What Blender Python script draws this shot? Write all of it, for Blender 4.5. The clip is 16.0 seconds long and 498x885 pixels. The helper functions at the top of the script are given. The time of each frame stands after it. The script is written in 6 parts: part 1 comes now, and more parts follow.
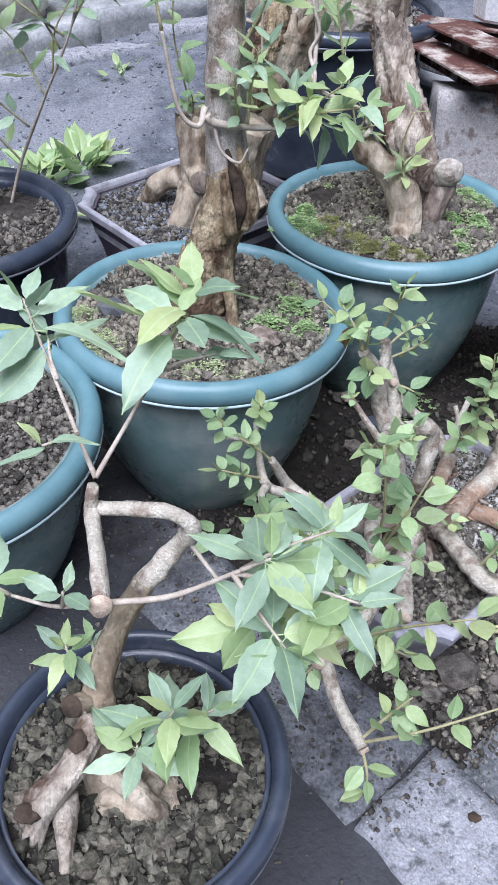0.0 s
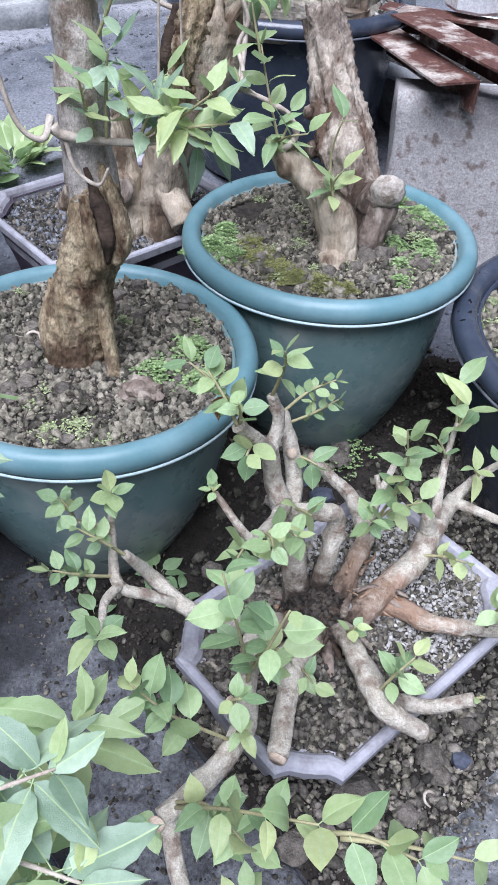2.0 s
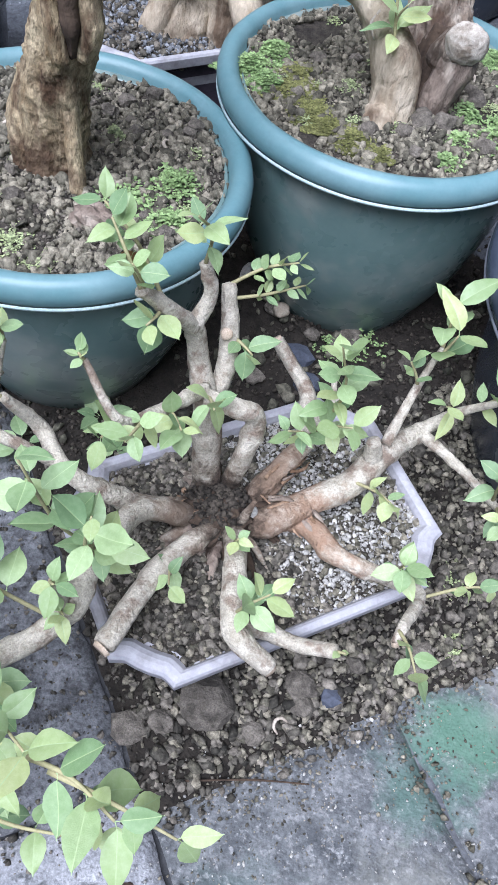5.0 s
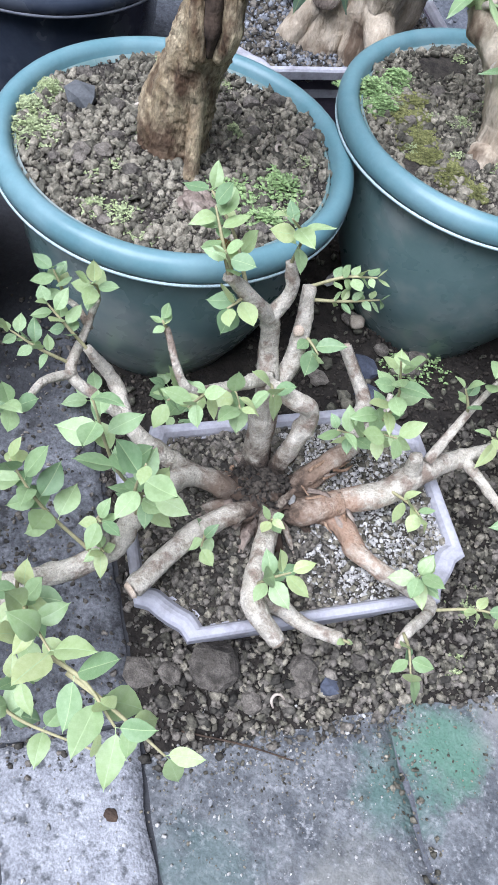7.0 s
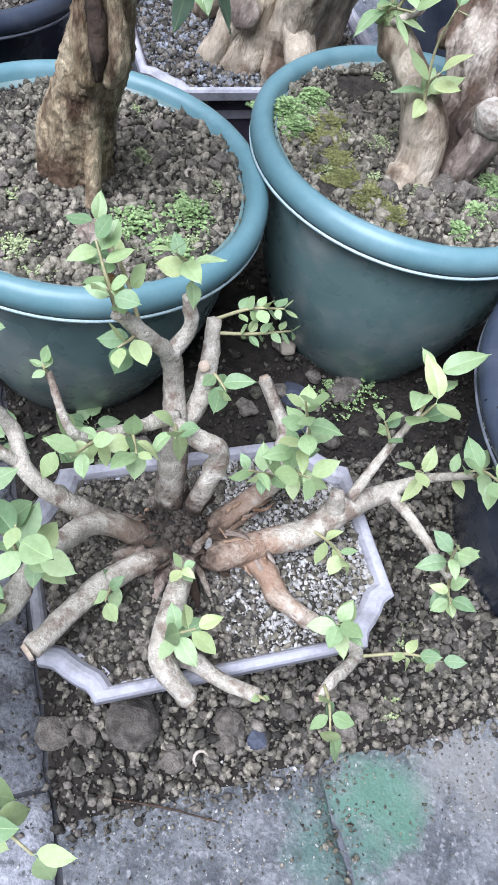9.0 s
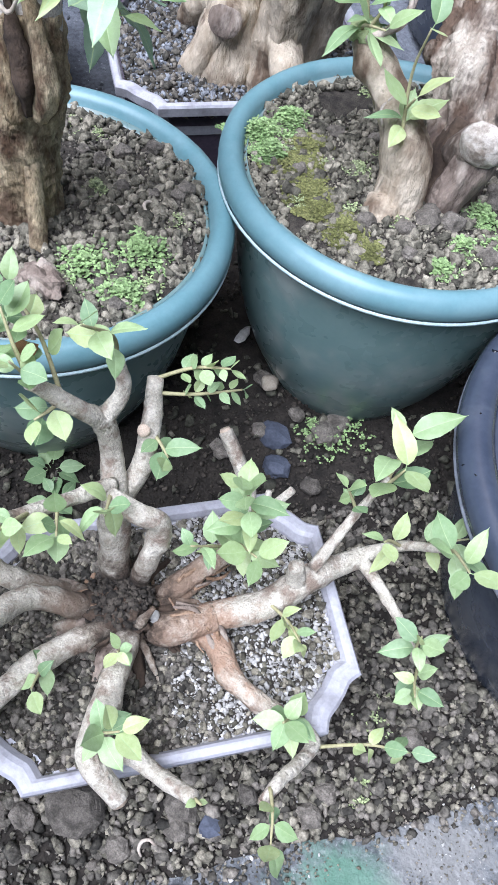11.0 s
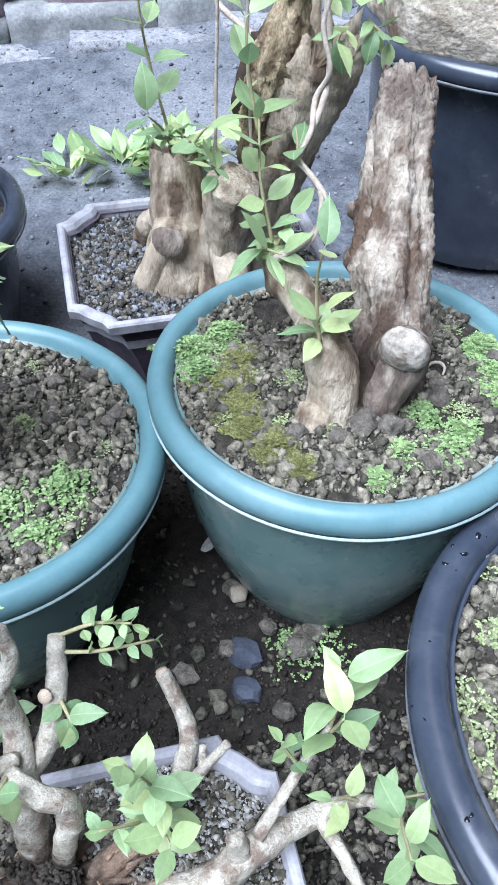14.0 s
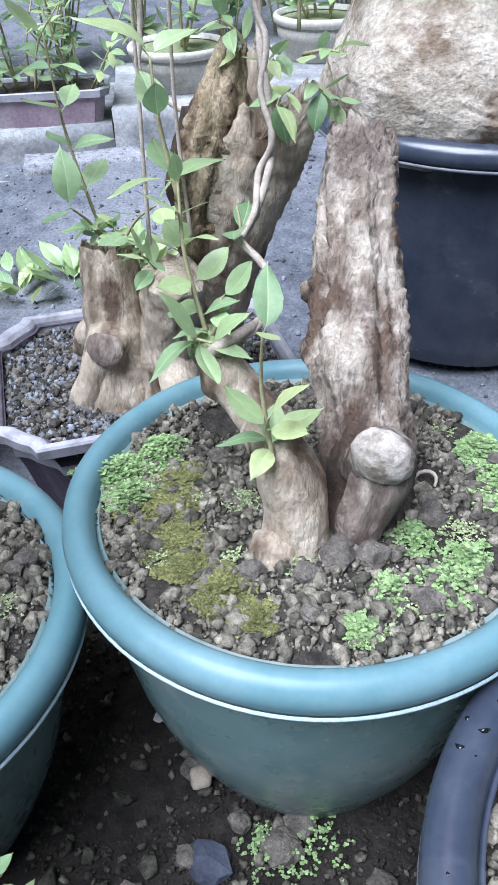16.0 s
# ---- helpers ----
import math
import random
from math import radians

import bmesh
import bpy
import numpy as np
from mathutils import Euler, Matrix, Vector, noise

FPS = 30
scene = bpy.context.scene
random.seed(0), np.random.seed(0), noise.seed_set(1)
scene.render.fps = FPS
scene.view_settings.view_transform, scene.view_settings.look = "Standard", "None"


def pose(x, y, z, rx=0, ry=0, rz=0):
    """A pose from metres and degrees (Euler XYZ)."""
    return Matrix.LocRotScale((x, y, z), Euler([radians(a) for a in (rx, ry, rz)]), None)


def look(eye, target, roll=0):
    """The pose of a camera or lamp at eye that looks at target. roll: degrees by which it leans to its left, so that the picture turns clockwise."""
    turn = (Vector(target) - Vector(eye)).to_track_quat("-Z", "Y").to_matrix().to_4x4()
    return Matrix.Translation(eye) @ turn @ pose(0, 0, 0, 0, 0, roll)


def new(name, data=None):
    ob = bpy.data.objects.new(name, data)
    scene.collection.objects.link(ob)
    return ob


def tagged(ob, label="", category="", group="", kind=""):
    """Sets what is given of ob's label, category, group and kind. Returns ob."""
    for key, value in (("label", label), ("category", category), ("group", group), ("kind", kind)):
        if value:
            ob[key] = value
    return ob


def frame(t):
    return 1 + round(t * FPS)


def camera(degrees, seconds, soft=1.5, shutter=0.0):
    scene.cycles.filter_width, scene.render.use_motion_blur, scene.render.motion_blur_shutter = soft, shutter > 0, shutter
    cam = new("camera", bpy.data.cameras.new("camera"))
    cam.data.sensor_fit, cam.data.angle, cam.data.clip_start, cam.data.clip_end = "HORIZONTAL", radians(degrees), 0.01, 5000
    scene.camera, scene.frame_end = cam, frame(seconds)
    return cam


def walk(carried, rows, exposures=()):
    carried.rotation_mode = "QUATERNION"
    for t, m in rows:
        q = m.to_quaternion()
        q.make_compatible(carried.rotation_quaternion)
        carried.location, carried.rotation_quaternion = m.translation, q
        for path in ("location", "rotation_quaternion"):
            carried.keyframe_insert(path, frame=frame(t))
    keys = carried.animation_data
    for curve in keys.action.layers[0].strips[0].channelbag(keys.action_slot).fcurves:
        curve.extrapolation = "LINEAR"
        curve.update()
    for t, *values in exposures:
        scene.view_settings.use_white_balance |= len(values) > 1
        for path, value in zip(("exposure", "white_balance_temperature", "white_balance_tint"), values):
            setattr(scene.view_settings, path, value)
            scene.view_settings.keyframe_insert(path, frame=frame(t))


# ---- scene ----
cam = camera(34.72, 16.0, 1.1)
PATH = [
    (0, (0.0961, -0.9788, 0.9325), (0.0828, -0.2389, 0.2599), 2.61),
    (0.5, (0.1377, -0.9268, 0.9243), (0.1093, -0.1887, 0.2502), 2.87),
    (1, (0.1928, -0.8473, 0.9114), (0.1664, -0.1122, 0.2340), 3.26),
    (1.5, (0.2200, -0.7954, 0.9088), (0.1945, -0.0698, 0.2211), 3.20),
    (2, (0.2399, -0.7694, 0.8942), (0.2140, -0.0430, 0.2075), 3.49),
    (2.5, (0.2625, -0.7307, 0.8652), (0.2456, -0.0308, 0.1512), 4.89),
    (3, (0.2955, -0.6808, 0.8627), (0.2904, -0.0563, 0.0817), 5.78),
    (3.2, (0.3029, -0.6633, 0.8730), (0.2983, -0.0574, 0.0774), 5.71),
    (5.3, (0.4086, -0.6298, 0.8653), (0.2654, -0.0906, 0.0353), 11.91),
    (5.5, (0.4025, -0.6422, 0.8668), (0.2420, -0.1061, 0.0381), 12.25),
    (6, (0.3917, -0.6710, 0.8903), (0.2160, -0.1496, 0.0552), 14.97),
    (6.5, (0.3961, -0.6794, 0.8996), (0.2116, -0.1618, 0.0641), 15.92),
    (7, (0.4278, -0.6718, 0.9058), (0.2465, -0.1538, 0.0698), 16.32),
    (7.5, (0.4485, -0.6664, 0.9156), (0.2775, -0.1366, 0.0849), 17.11),
    (8, (0.4618, -0.6548, 0.9090), (0.2824, -0.1151, 0.0865), 16.48),
    (8.5, (0.4673, -0.6380, 0.9065), (0.2966, -0.0952, 0.0842), 16.57),
    (9, (0.4628, -0.5948, 0.8908), (0.2955, -0.0493, 0.0695), 16.30),
    (9.5, (0.4709, -0.5640, 0.8883), (0.3141, -0.0125, 0.0690), 15.78),
    (9.7, (0.4724, -0.5539, 0.8824), (0.3240, 0.0029, 0.0651), 16.13),
    (11.8, (0.5096, -0.4349, 0.8835), (0.2649, 0.0254, 0.0301), 11.61),
    (12, (0.5276, -0.4422, 0.8946), (0.2743, 0.0098, 0.0393), 11.70),
    (12.5, (0.5428, -0.4309, 0.8962), (0.2677, 0.0246, 0.0496), 11.36),
    (13, (0.5497, -0.3874, 0.8959), (0.2433, 0.1023, 0.0796), 7.35),
    (13.5, (0.5400, -0.3446, 0.9014), (0.1972, 0.2010, 0.1367), 3.12),
    (14, (0.5417, -0.3183, 0.8935), (0.1893, 0.2715, 0.1668), 1.07),
    (14.5, (0.5529, -0.2833, 0.8811), (0.1880, 0.3389, 0.1885), -1.20),
    (15, (0.5632, -0.2620, 0.8561), (0.1865, 0.3803, 0.1886), -1.97),
    (15.5, (0.5396, -0.2408, 0.8215), (0.1393, 0.4150, 0.1814), -2.37),
    (16, (0.5138, -0.1816, 0.7778), (0.1126, 0.4976, 0.1632), -1.76),
]
walk(cam, [(t, look(eye, target, roll)) for t, eye, target, roll in PATH], [(0.0, 0.56, 5630, 19), (2.0, 0.59, 5630, 19), (5.5, 0.80, 5640, 17), (9.5, 0.85, 5640, 17), (12.5, 1.04, 5520, 16), (14.0, 0.98, 5440, 13), (16.0, 0.92, 5470, 16)])

# ---- light: bright overcast daylight ----
world = bpy.data.worlds.new("overcast_sky")
scene.world = world
world.use_nodes = True
wn = world.node_tree.nodes
sky = wn.new("ShaderNodeTexSky")
sky.sky_type = "NISHITA"
sky.sun_disc = False
sky.sun_elevation = radians(70)
sky.sun_rotation = radians(-50)
sky.air_density, sky.dust_density = 1.0, 4.0
wn["Background"].inputs["Strength"].default_value = 0.024
world.node_tree.links.new(sky.outputs[0], wn["Background"].inputs["Color"])
sun_data = bpy.data.lights.new("sun", "SUN")
sun_data.energy, sun_data.angle, sun_data.color = 4.5, radians(46), (1.0, 1.0, 0.98)
sun = new("sun", sun_data)
sun.matrix_basis = look((-0.4, -1.9, 4.0), (0, 0, 0))


# ---- materials ----
def mat(name, a, b, scale=20.0, rough=0.7, bump=0.3, bscale=120.0, c=None, cscale=5.0, camt=0.5, vary=0.0, island=0.0, stretch=(1, 1, 1), rvar=0.1, metal=0.0, spec=0.4, bdist=0.002, trans=0.0, hue=0.0, spk=0.25, crack=0.0, cdark=0.35):
    """Procedural surface: a to b by fine noise, patches of c by coarse noise, bump, and variation by object or by island."""
    m = bpy.data.materials.new(name)
    m.use_nodes = True
    nt = m.node_tree
    n, l = nt.nodes, nt.links
    bsdf = n["Principled BSDF"]
    tc = n.new("ShaderNodeTexCoord")
    mp = n.new("ShaderNodeMapping")
    mp.inputs["Scale"].default_value = stretch
    l.new(tc.outputs["Object"], mp.inputs[0])

    def nz(s, detail=6.0, r=0.6):
        t = n.new("ShaderNodeTexNoise")
        t.inputs["Scale"].default_value, t.inputs["Detail"].default_value, t.inputs["Roughness"].default_value = s, detail, r
        l.new(mp.outputs[0], t.inputs["Vector"])
        return t

    def ramp(src, lo, hi):
        r = n.new("ShaderNodeMapRange")
        r.inputs["From Min"].default_value, r.inputs["From Max"].default_value = lo, hi
        l.new(src, r.inputs["Value"])
        return r.outputs[0]

    def mix(fac, x, y, kind="MIX"):
        q = n.new("ShaderNodeMix")
        q.data_type, q.blend_type = "RGBA", kind
        for sock, v in ((q.inputs[0], fac), (q.inputs[6], x), (q.inputs[7], y)):
            if hasattr(v, "is_output"):
                l.new(v, sock)
            else:
                sock.default_value = v if isinstance(v, float) else (*v, 1.0)
        return q.outputs[2]

    fine = nz(scale)
    col = mix(ramp(fine.outputs[0], 0.35, 0.65), a, b)
    if c:
        col = mix(ramp(nz(cscale, 4.0).outputs[0], 0.62 - 0.3 * camt, 0.72 - 0.2 * camt), col, c)
    if spk:
        sp = n.new("ShaderNodeMapRange")
        sp.inputs["From Min"].default_value, sp.inputs["From Max"].default_value = 0.3, 0.7
        sp.inputs["To Min"].default_value, sp.inputs["To Max"].default_value = 1 - spk, 1 + spk
        l.new(nz(scale * 7, 9.0, 0.7).outputs[0], sp.inputs["Value"])
        col = mix(1.0, col, sp.outputs[0], "MULTIPLY")
    furrow = None
    if crack:
        vo = n.new("ShaderNodeTexVoronoi")
        vo.feature = "DISTANCE_TO_EDGE"
        vo.inputs["Scale"].default_value = crack
        bend = n.new("ShaderNodeVectorMath")
        bend.operation = "MULTIPLY_ADD"
        bend.inputs[1].default_value = (0.9 / crack,) * 3
        l.new(nz(crack * 0.7, 4.0).outputs["Color"], bend.inputs[0])
        l.new(mp.outputs[0], bend.inputs[2])
        l.new(bend.outputs[0], vo.inputs["Vector"])
        furrow = n.new("ShaderNodeMapRange")
        furrow.inputs["From Max"].default_value = 0.13
        l.new(vo.outputs["Distance"], furrow.inputs["Value"])
        fr = n.new("ShaderNodeMapRange")
        fr.inputs["To Min"].default_value = cdark
        l.new(furrow.outputs[0], fr.inputs["Value"])
        col = mix(1.0, col, fr.outputs[0], "MULTIPLY")
    if vary or island:
        src = n.new("ShaderNodeNewGeometry").outputs["Random Per Island"] if island else n.new("ShaderNodeObjectInfo").outputs["Random"]
        k = island or vary
        hs = n.new("ShaderNodeHueSaturation")
        r = n.new("ShaderNodeMapRange")
        r.inputs["To Min"].default_value, r.inputs["To Max"].default_value = 1 - k, 1 + k
        l.new(src, r.inputs["Value"])
        l.new(r.outputs[0], hs.inputs["Value"])
        if hue:
            r2 = n.new("ShaderNodeMapRange")
            r2.inputs["To Min"].default_value, r2.inputs["To Max"].default_value = 0.5 + hue, 0.5 - hue
            l.new(src, r2.inputs["Value"])
            l.new(r2.outputs[0], hs.inputs["Hue"])
        l.new(col, hs.inputs["Color"])
        col = hs.outputs[0]
    l.new(col, bsdf.inputs["Base Color"])
    rr = n.new("ShaderNodeMapRange")
    rr.inputs["To Min"].default_value, rr.inputs["To Max"].default_value = max(0.05, rough - rvar), min(1, rough + rvar)
    l.new(nz(scale * 0.7, 3.0).outputs[0], rr.inputs["Value"])
    l.new(rr.outputs[0], bsdf.inputs["Roughness"])
    bsdf.inputs["Metallic"].default_value = metal
    bsdf.inputs["Specular IOR Level"].default_value = spec
    if bump:
        bp = n.new("ShaderNodeBump")
        bp.inputs["Strength"].default_value, bp.inputs["Distance"].default_value = bump, bdist
        height = nz(bscale, 8.0).outputs[0]
        if furrow:
            add = n.new("ShaderNodeMath")
            add.operation = "MULTIPLY_ADD"
            add.inputs[1].default_value = 0.8
            l.new(furrow.outputs[0], add.inputs[0])
            l.new(height, add.inputs[2])
            height = add.outputs[0]
        l.new(height, bp.inputs["Height"])
        l.new(bp.outputs[0], bsdf.inputs["Normal"])
    if trans:
        tr = n.new("ShaderNodeBsdfTranslucent")
        l.new(col, tr.inputs["Color"])
        ms = n.new("ShaderNodeMixShader")
        ms.inputs[0].default_value = trans
        l.new(bsdf.outputs[0], ms.inputs[1])
        l.new(tr.outputs[0], ms.inputs[2])
        l.new(ms.outputs[0], n["Material Output"].inputs["Surface"])
    return m


M_TEAL = mat("teal_plastic", (0.115, 0.228, 0.255), (0.14, 0.252, 0.28), 30, 0.38, 0.04, 200, c=(0.17, 0.285, 0.315), cscale=7, camt=0.34, spk=0.06)
M_GREEN = mat("dusty_green_plastic", (0.115, 0.188, 0.185), (0.150, 0.226, 0.220), 25, 0.28, 0.05, 150, c=(0.27, 0.315, 0.30), cscale=7, camt=0.5, spk=0.06, spec=0.6)
M_SEAM = mat("pale_mould_seam", (0.42, 0.56, 0.58), (0.5, 0.6, 0.62), 60, 0.45, 0.05)
M_BLACK = mat("black_plastic", (0.034, 0.043, 0.064), (0.050, 0.061, 0.086), 20, 0.25, 0.06, 160, c=(0.07, 0.08, 0.10), cscale=14, camt=0.34, spk=0.08, spec=0.6)
M_WET = mat("wet_black", (0.006, 0.007, 0.010), (0.010, 0.011, 0.014), 20, 0.12, 0.0, rvar=0.04, spec=0.5)
M_BLACKSEAM = mat("worn_black_edge", (0.16, 0.17, 0.20), (0.10, 0.11, 0.13), 40, 0.4, 0.05)
M_TRAY = mat("mauve_tray", (0.33, 0.327, 0.365), (0.41, 0.405, 0.44), 30, 0.5, 0.1, 150, c=(0.24, 0.235, 0.25), cscale=22, camt=0.40, spk=0.15)
M_TRAYDARK = mat("dark_mauve_plastic", (0.07, 0.055, 0.08), (0.10, 0.08, 0.11), 25, 0.55, 0.1, 150)
M_SOIL = mat("dark_potting_soil", (0.018, 0.015, 0.012), (0.070, 0.060, 0.048), 110, 0.95, 1.0, 300, bdist=0.004, spk=0.6)
M_GRAN = mat("lava_granule", (0.080, 0.072, 0.053), (0.285, 0.262, 0.200), 150, 0.95, 1.0, 420, island=0.65, hue=0.008, bdist=0.003)
M_GRANDARK = mat("dark_granule", (0.056, 0.050, 0.041), (0.185, 0.168, 0.138), 150, 0.95, 0.9, 350, island=0.75, hue=0.01, bdist=0.003)
M_GRANBLUE = mat("grey_granule", (0.12, 0.128, 0.142), (0.22, 0.23, 0.25), 150, 0.95, 0.8, 400, island=0.6)
M_GRIT = mat("pale_grit", (0.30, 0.29, 0.27), (0.42, 0.41, 0.39), 150, 0.95, 0.6, 350, island=0.45)
M_GRANMOSS = mat("mossy_granule", (0.045, 0.043, 0.032), (0.155, 0.148, 0.108), 120, 0.95, 0.9, 350, island=0.7, hue=0.02, bdist=0.003)
M_LOWWOOD = mat("dark_brown_wood", (0.12, 0.088, 0.07), (0.30, 0.24, 0.195), 50, 0.9, 1.0, 120, c=(0.42, 0.36, 0.30), cscale=26, camt=0.34, stretch=(1, 1, 0.4), bdist=0.008, spk=0.2)
# damp crumbs, darkened further to hold shade between pots and in the root hollow
M_DAMPSHADE = mat("damp_shaded_crumb", (0.022, 0.018, 0.014), (0.075, 0.063, 0.050), 120, 0.95, 0.9, 350, island=0.7, bdist=0.003)
M_MOSSTONE = mat("mossy_lava_stone", (0.040, 0.036, 0.026), (0.165, 0.150, 0.108), 80, 0.95, 1.0, 260, vary=0.45, hue=0.02, bdist=0.004, spk=0.5)
M_STONE = mat("lava_stone", (0.075, 0.066, 0.054), (0.205, 0.182, 0.153), 90, 0.95, 1.0, 300, vary=0.35, bdist=0.004, spk=0.5)
M_GROUND = mat("dusty_ground", (0.070, 0.078, 0.093), (0.145, 0.156, 0.178), 22, 0.95, 0.8, 120, c=(0.185, 0.194, 0.212), cscale=2.5, camt=0.5, bdist=0.006, spk=0.5)
# brown earth with the shade between pots and stones put into its colour
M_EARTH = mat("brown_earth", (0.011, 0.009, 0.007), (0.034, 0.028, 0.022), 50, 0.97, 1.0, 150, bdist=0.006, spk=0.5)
M_PAVE = mat("worn_concrete", (0.095, 0.099, 0.108), (0.21, 0.216, 0.23), 30, 0.92, 1.0, 180, c=(0.05, 0.05, 0.052), cscale=40, camt=0.34, bdist=0.003, spk=0.6)
M_PALE = mat("pale_concrete", (0.215, 0.221, 0.238), (0.33, 0.336, 0.354), 50, 0.92, 0.9, 220, c=(0.10, 0.104, 0.11), cscale=70, camt=0.28, bdist=0.003, spk=0.5)
M_SLABGREEN = mat("stained_slab", (0.075, 0.081, 0.088), (0.165, 0.172, 0.178), 26, 0.92, 1.0, 220, c=(0.235, 0.24, 0.245), cscale=150, camt=0.26, bdist=0.003, spk=0.5)
M_BLOCK = mat("cast_concrete", (0.29, 0.278, 0.27), (0.43, 0.418, 0.408), 40, 0.9, 0.6, 200, c=(0.18, 0.15, 0.135), cscale=40, camt=0.32, bdist=0.003, spk=0.4)
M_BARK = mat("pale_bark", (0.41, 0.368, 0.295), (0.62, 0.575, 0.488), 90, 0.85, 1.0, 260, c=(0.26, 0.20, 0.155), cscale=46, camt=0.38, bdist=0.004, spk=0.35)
M_BROWN = mat("rough_brown_bark", (0.24, 0.17, 0.092), (0.56, 0.46, 0.30), 48, 0.9, 1.0, 150, c=(0.10, 0.058, 0.032), cscale=30, camt=0.40, stretch=(1, 1, 0.45), bdist=0.010, spk=0.5)
M_TRUNKUP = mat("spotted_grey_bark", (0.40, 0.36, 0.31), (0.62, 0.57, 0.51), 90, 0.88, 1.0, 180, c=(0.21, 0.165, 0.125), cscale=45, camt=0.42, stretch=(1, 1, 0.6), bdist=0.005, spk=0.4)
M_DEAD = mat("weathered_deadwood", (0.29, 0.235, 0.180), (0.62, 0.55, 0.455), 45, 0.9, 1.0, 130, c=(0.13, 0.085, 0.058), cscale=28, camt=0.60, stretch=(1, 1, 0.22), bdist=0.010, spk=0.3)
M_STUMP = mat("tan_stump_bark", (0.36, 0.285, 0.200), (0.64, 0.55, 0.425), 50, 0.88, 1.0, 150, c=(0.15, 0.105, 0.07), cscale=22, camt=0.42, stretch=(1, 1, 0.4), bdist=0.006, spk=0.15)
M_BIG = mat("furrowed_pale_trunk", (0.30, 0.258, 0.195), (0.53, 0.475, 0.39), 22, 0.9, 1.0, 50, c=(0.19, 0.14, 0.095), cscale=14, camt=0.44, bdist=0.012, spk=0.4)
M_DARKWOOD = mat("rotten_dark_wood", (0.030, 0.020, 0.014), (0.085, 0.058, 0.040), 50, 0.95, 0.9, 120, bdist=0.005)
M_PEEL = mat("peeling_rust_bark", (0.20, 0.122, 0.074), (0.42, 0.29, 0.195), 70, 0.9, 1.0, 200, c=(0.10, 0.055, 0.03), cscale=50, camt=0.4, bdist=0.005, spk=0.4)
M_CUT = mat("cut_wood", (0.40, 0.31, 0.23), (0.56, 0.46, 0.36), 120, 0.85, 0.5, 250, spk=0.35)
M_TWIG = mat("green_twig", (0.30, 0.28, 0.15), (0.38, 0.35, 0.2), 60, 0.7, 0.3, 200)
M_WIRE = mat("pale_vine", (0.36, 0.30, 0.24), (0.52, 0.46, 0.39), 80, 0.75, 0.6, 250)
M_LEAF = mat("leaf_green", (0.290, 0.432, 0.205), (0.372, 0.515, 0.272), 6, 0.36, 0.3, 60, vary=0.28, hue=0.022, trans=0.34, spec=0.7, spk=0.05)
M_YOUNG = mat("young_leaf", (0.395, 0.515, 0.225), (0.475, 0.585, 0.30), 6, 0.36, 0.25, 60, vary=0.2, hue=0.03, trans=0.36, spec=0.7, spk=0.05)
M_BLUELEAF = mat("bluish_leaf", (0.30, 0.43, 0.285), (0.40, 0.53, 0.37), 6, 0.32, 0.3, 60, vary=0.3, hue=0.02, trans=0.32, spec=0.75, spk=0.05)
M_MOSS = mat("moss", (0.22, 0.265, 0.12), (0.35, 0.40, 0.22), 80, 0.95, 0.8, 300, island=0.5)
M_SEEDLING = mat("seedling", (0.22, 0.33, 0.13), (0.34, 0.46, 0.21), 80, 0.7, 0.2, 200, island=0.45, trans=0.25)
M_MOSSFLAT = mat("olive_moss_film", (0.11, 0.115, 0.036), (0.20, 0.205, 0.075), 60, 0.95, 0.8, 250, bdist=0.003, island=0.45)
M_RUST = mat("rusty_painted_steel", (0.085, 0.035, 0.028), (0.13, 0.06, 0.045), 30, 0.7, 0.6, 120, c=(0.44, 0.39, 0.34), cscale=15, camt=0.40, spk=0.6)
M_WHITE = mat("white_plastic", (0.72, 0.73, 0.74), (0.80, 0.80, 0.81), 30, 0.5, 0.05)
M_CERAM = mat("cream_pot", (0.50, 0.48, 0.42), (0.60, 0.58, 0.51), 20, 0.55, 0.15, 120, c=(0.35, 0.34, 0.28), cscale=9, camt=0.4)
M_MAUVE = mat("mauve_planter", (0.26, 0.19, 0.23), (0.34, 0.26, 0.30), 20, 0.6, 0.1, 120, c=(0.38, 0.34, 0.35), cscale=8, camt=0.4)
M_WALL = mat("old_plaster", (0.30, 0.31, 0.30), (0.40, 0.41, 0.40), 3, 0.9, 0.3, 40, c=(0.18, 0.20, 0.18), cscale=1.2, camt=0.5)
M_KERB = mat("kerb_concrete", (0.19, 0.198, 0.20), (0.30, 0.308, 0.31), 18, 0.92, 0.7, 110, c=(0.40, 0.405, 0.40), cscale=6, camt=0.36, spk=0.35)
M_VEIN = mat("leaf_vein", (0.42, 0.55, 0.28), (0.50, 0.62, 0.35), 10, 0.45, 0.0, vary=0.15, trans=0.25, spk=0.0)
M_DEADLEAF = mat("dry_leaf", (0.24, 0.12, 0.05), (0.33, 0.18, 0.08), 40, 0.7, 0.4, 120)


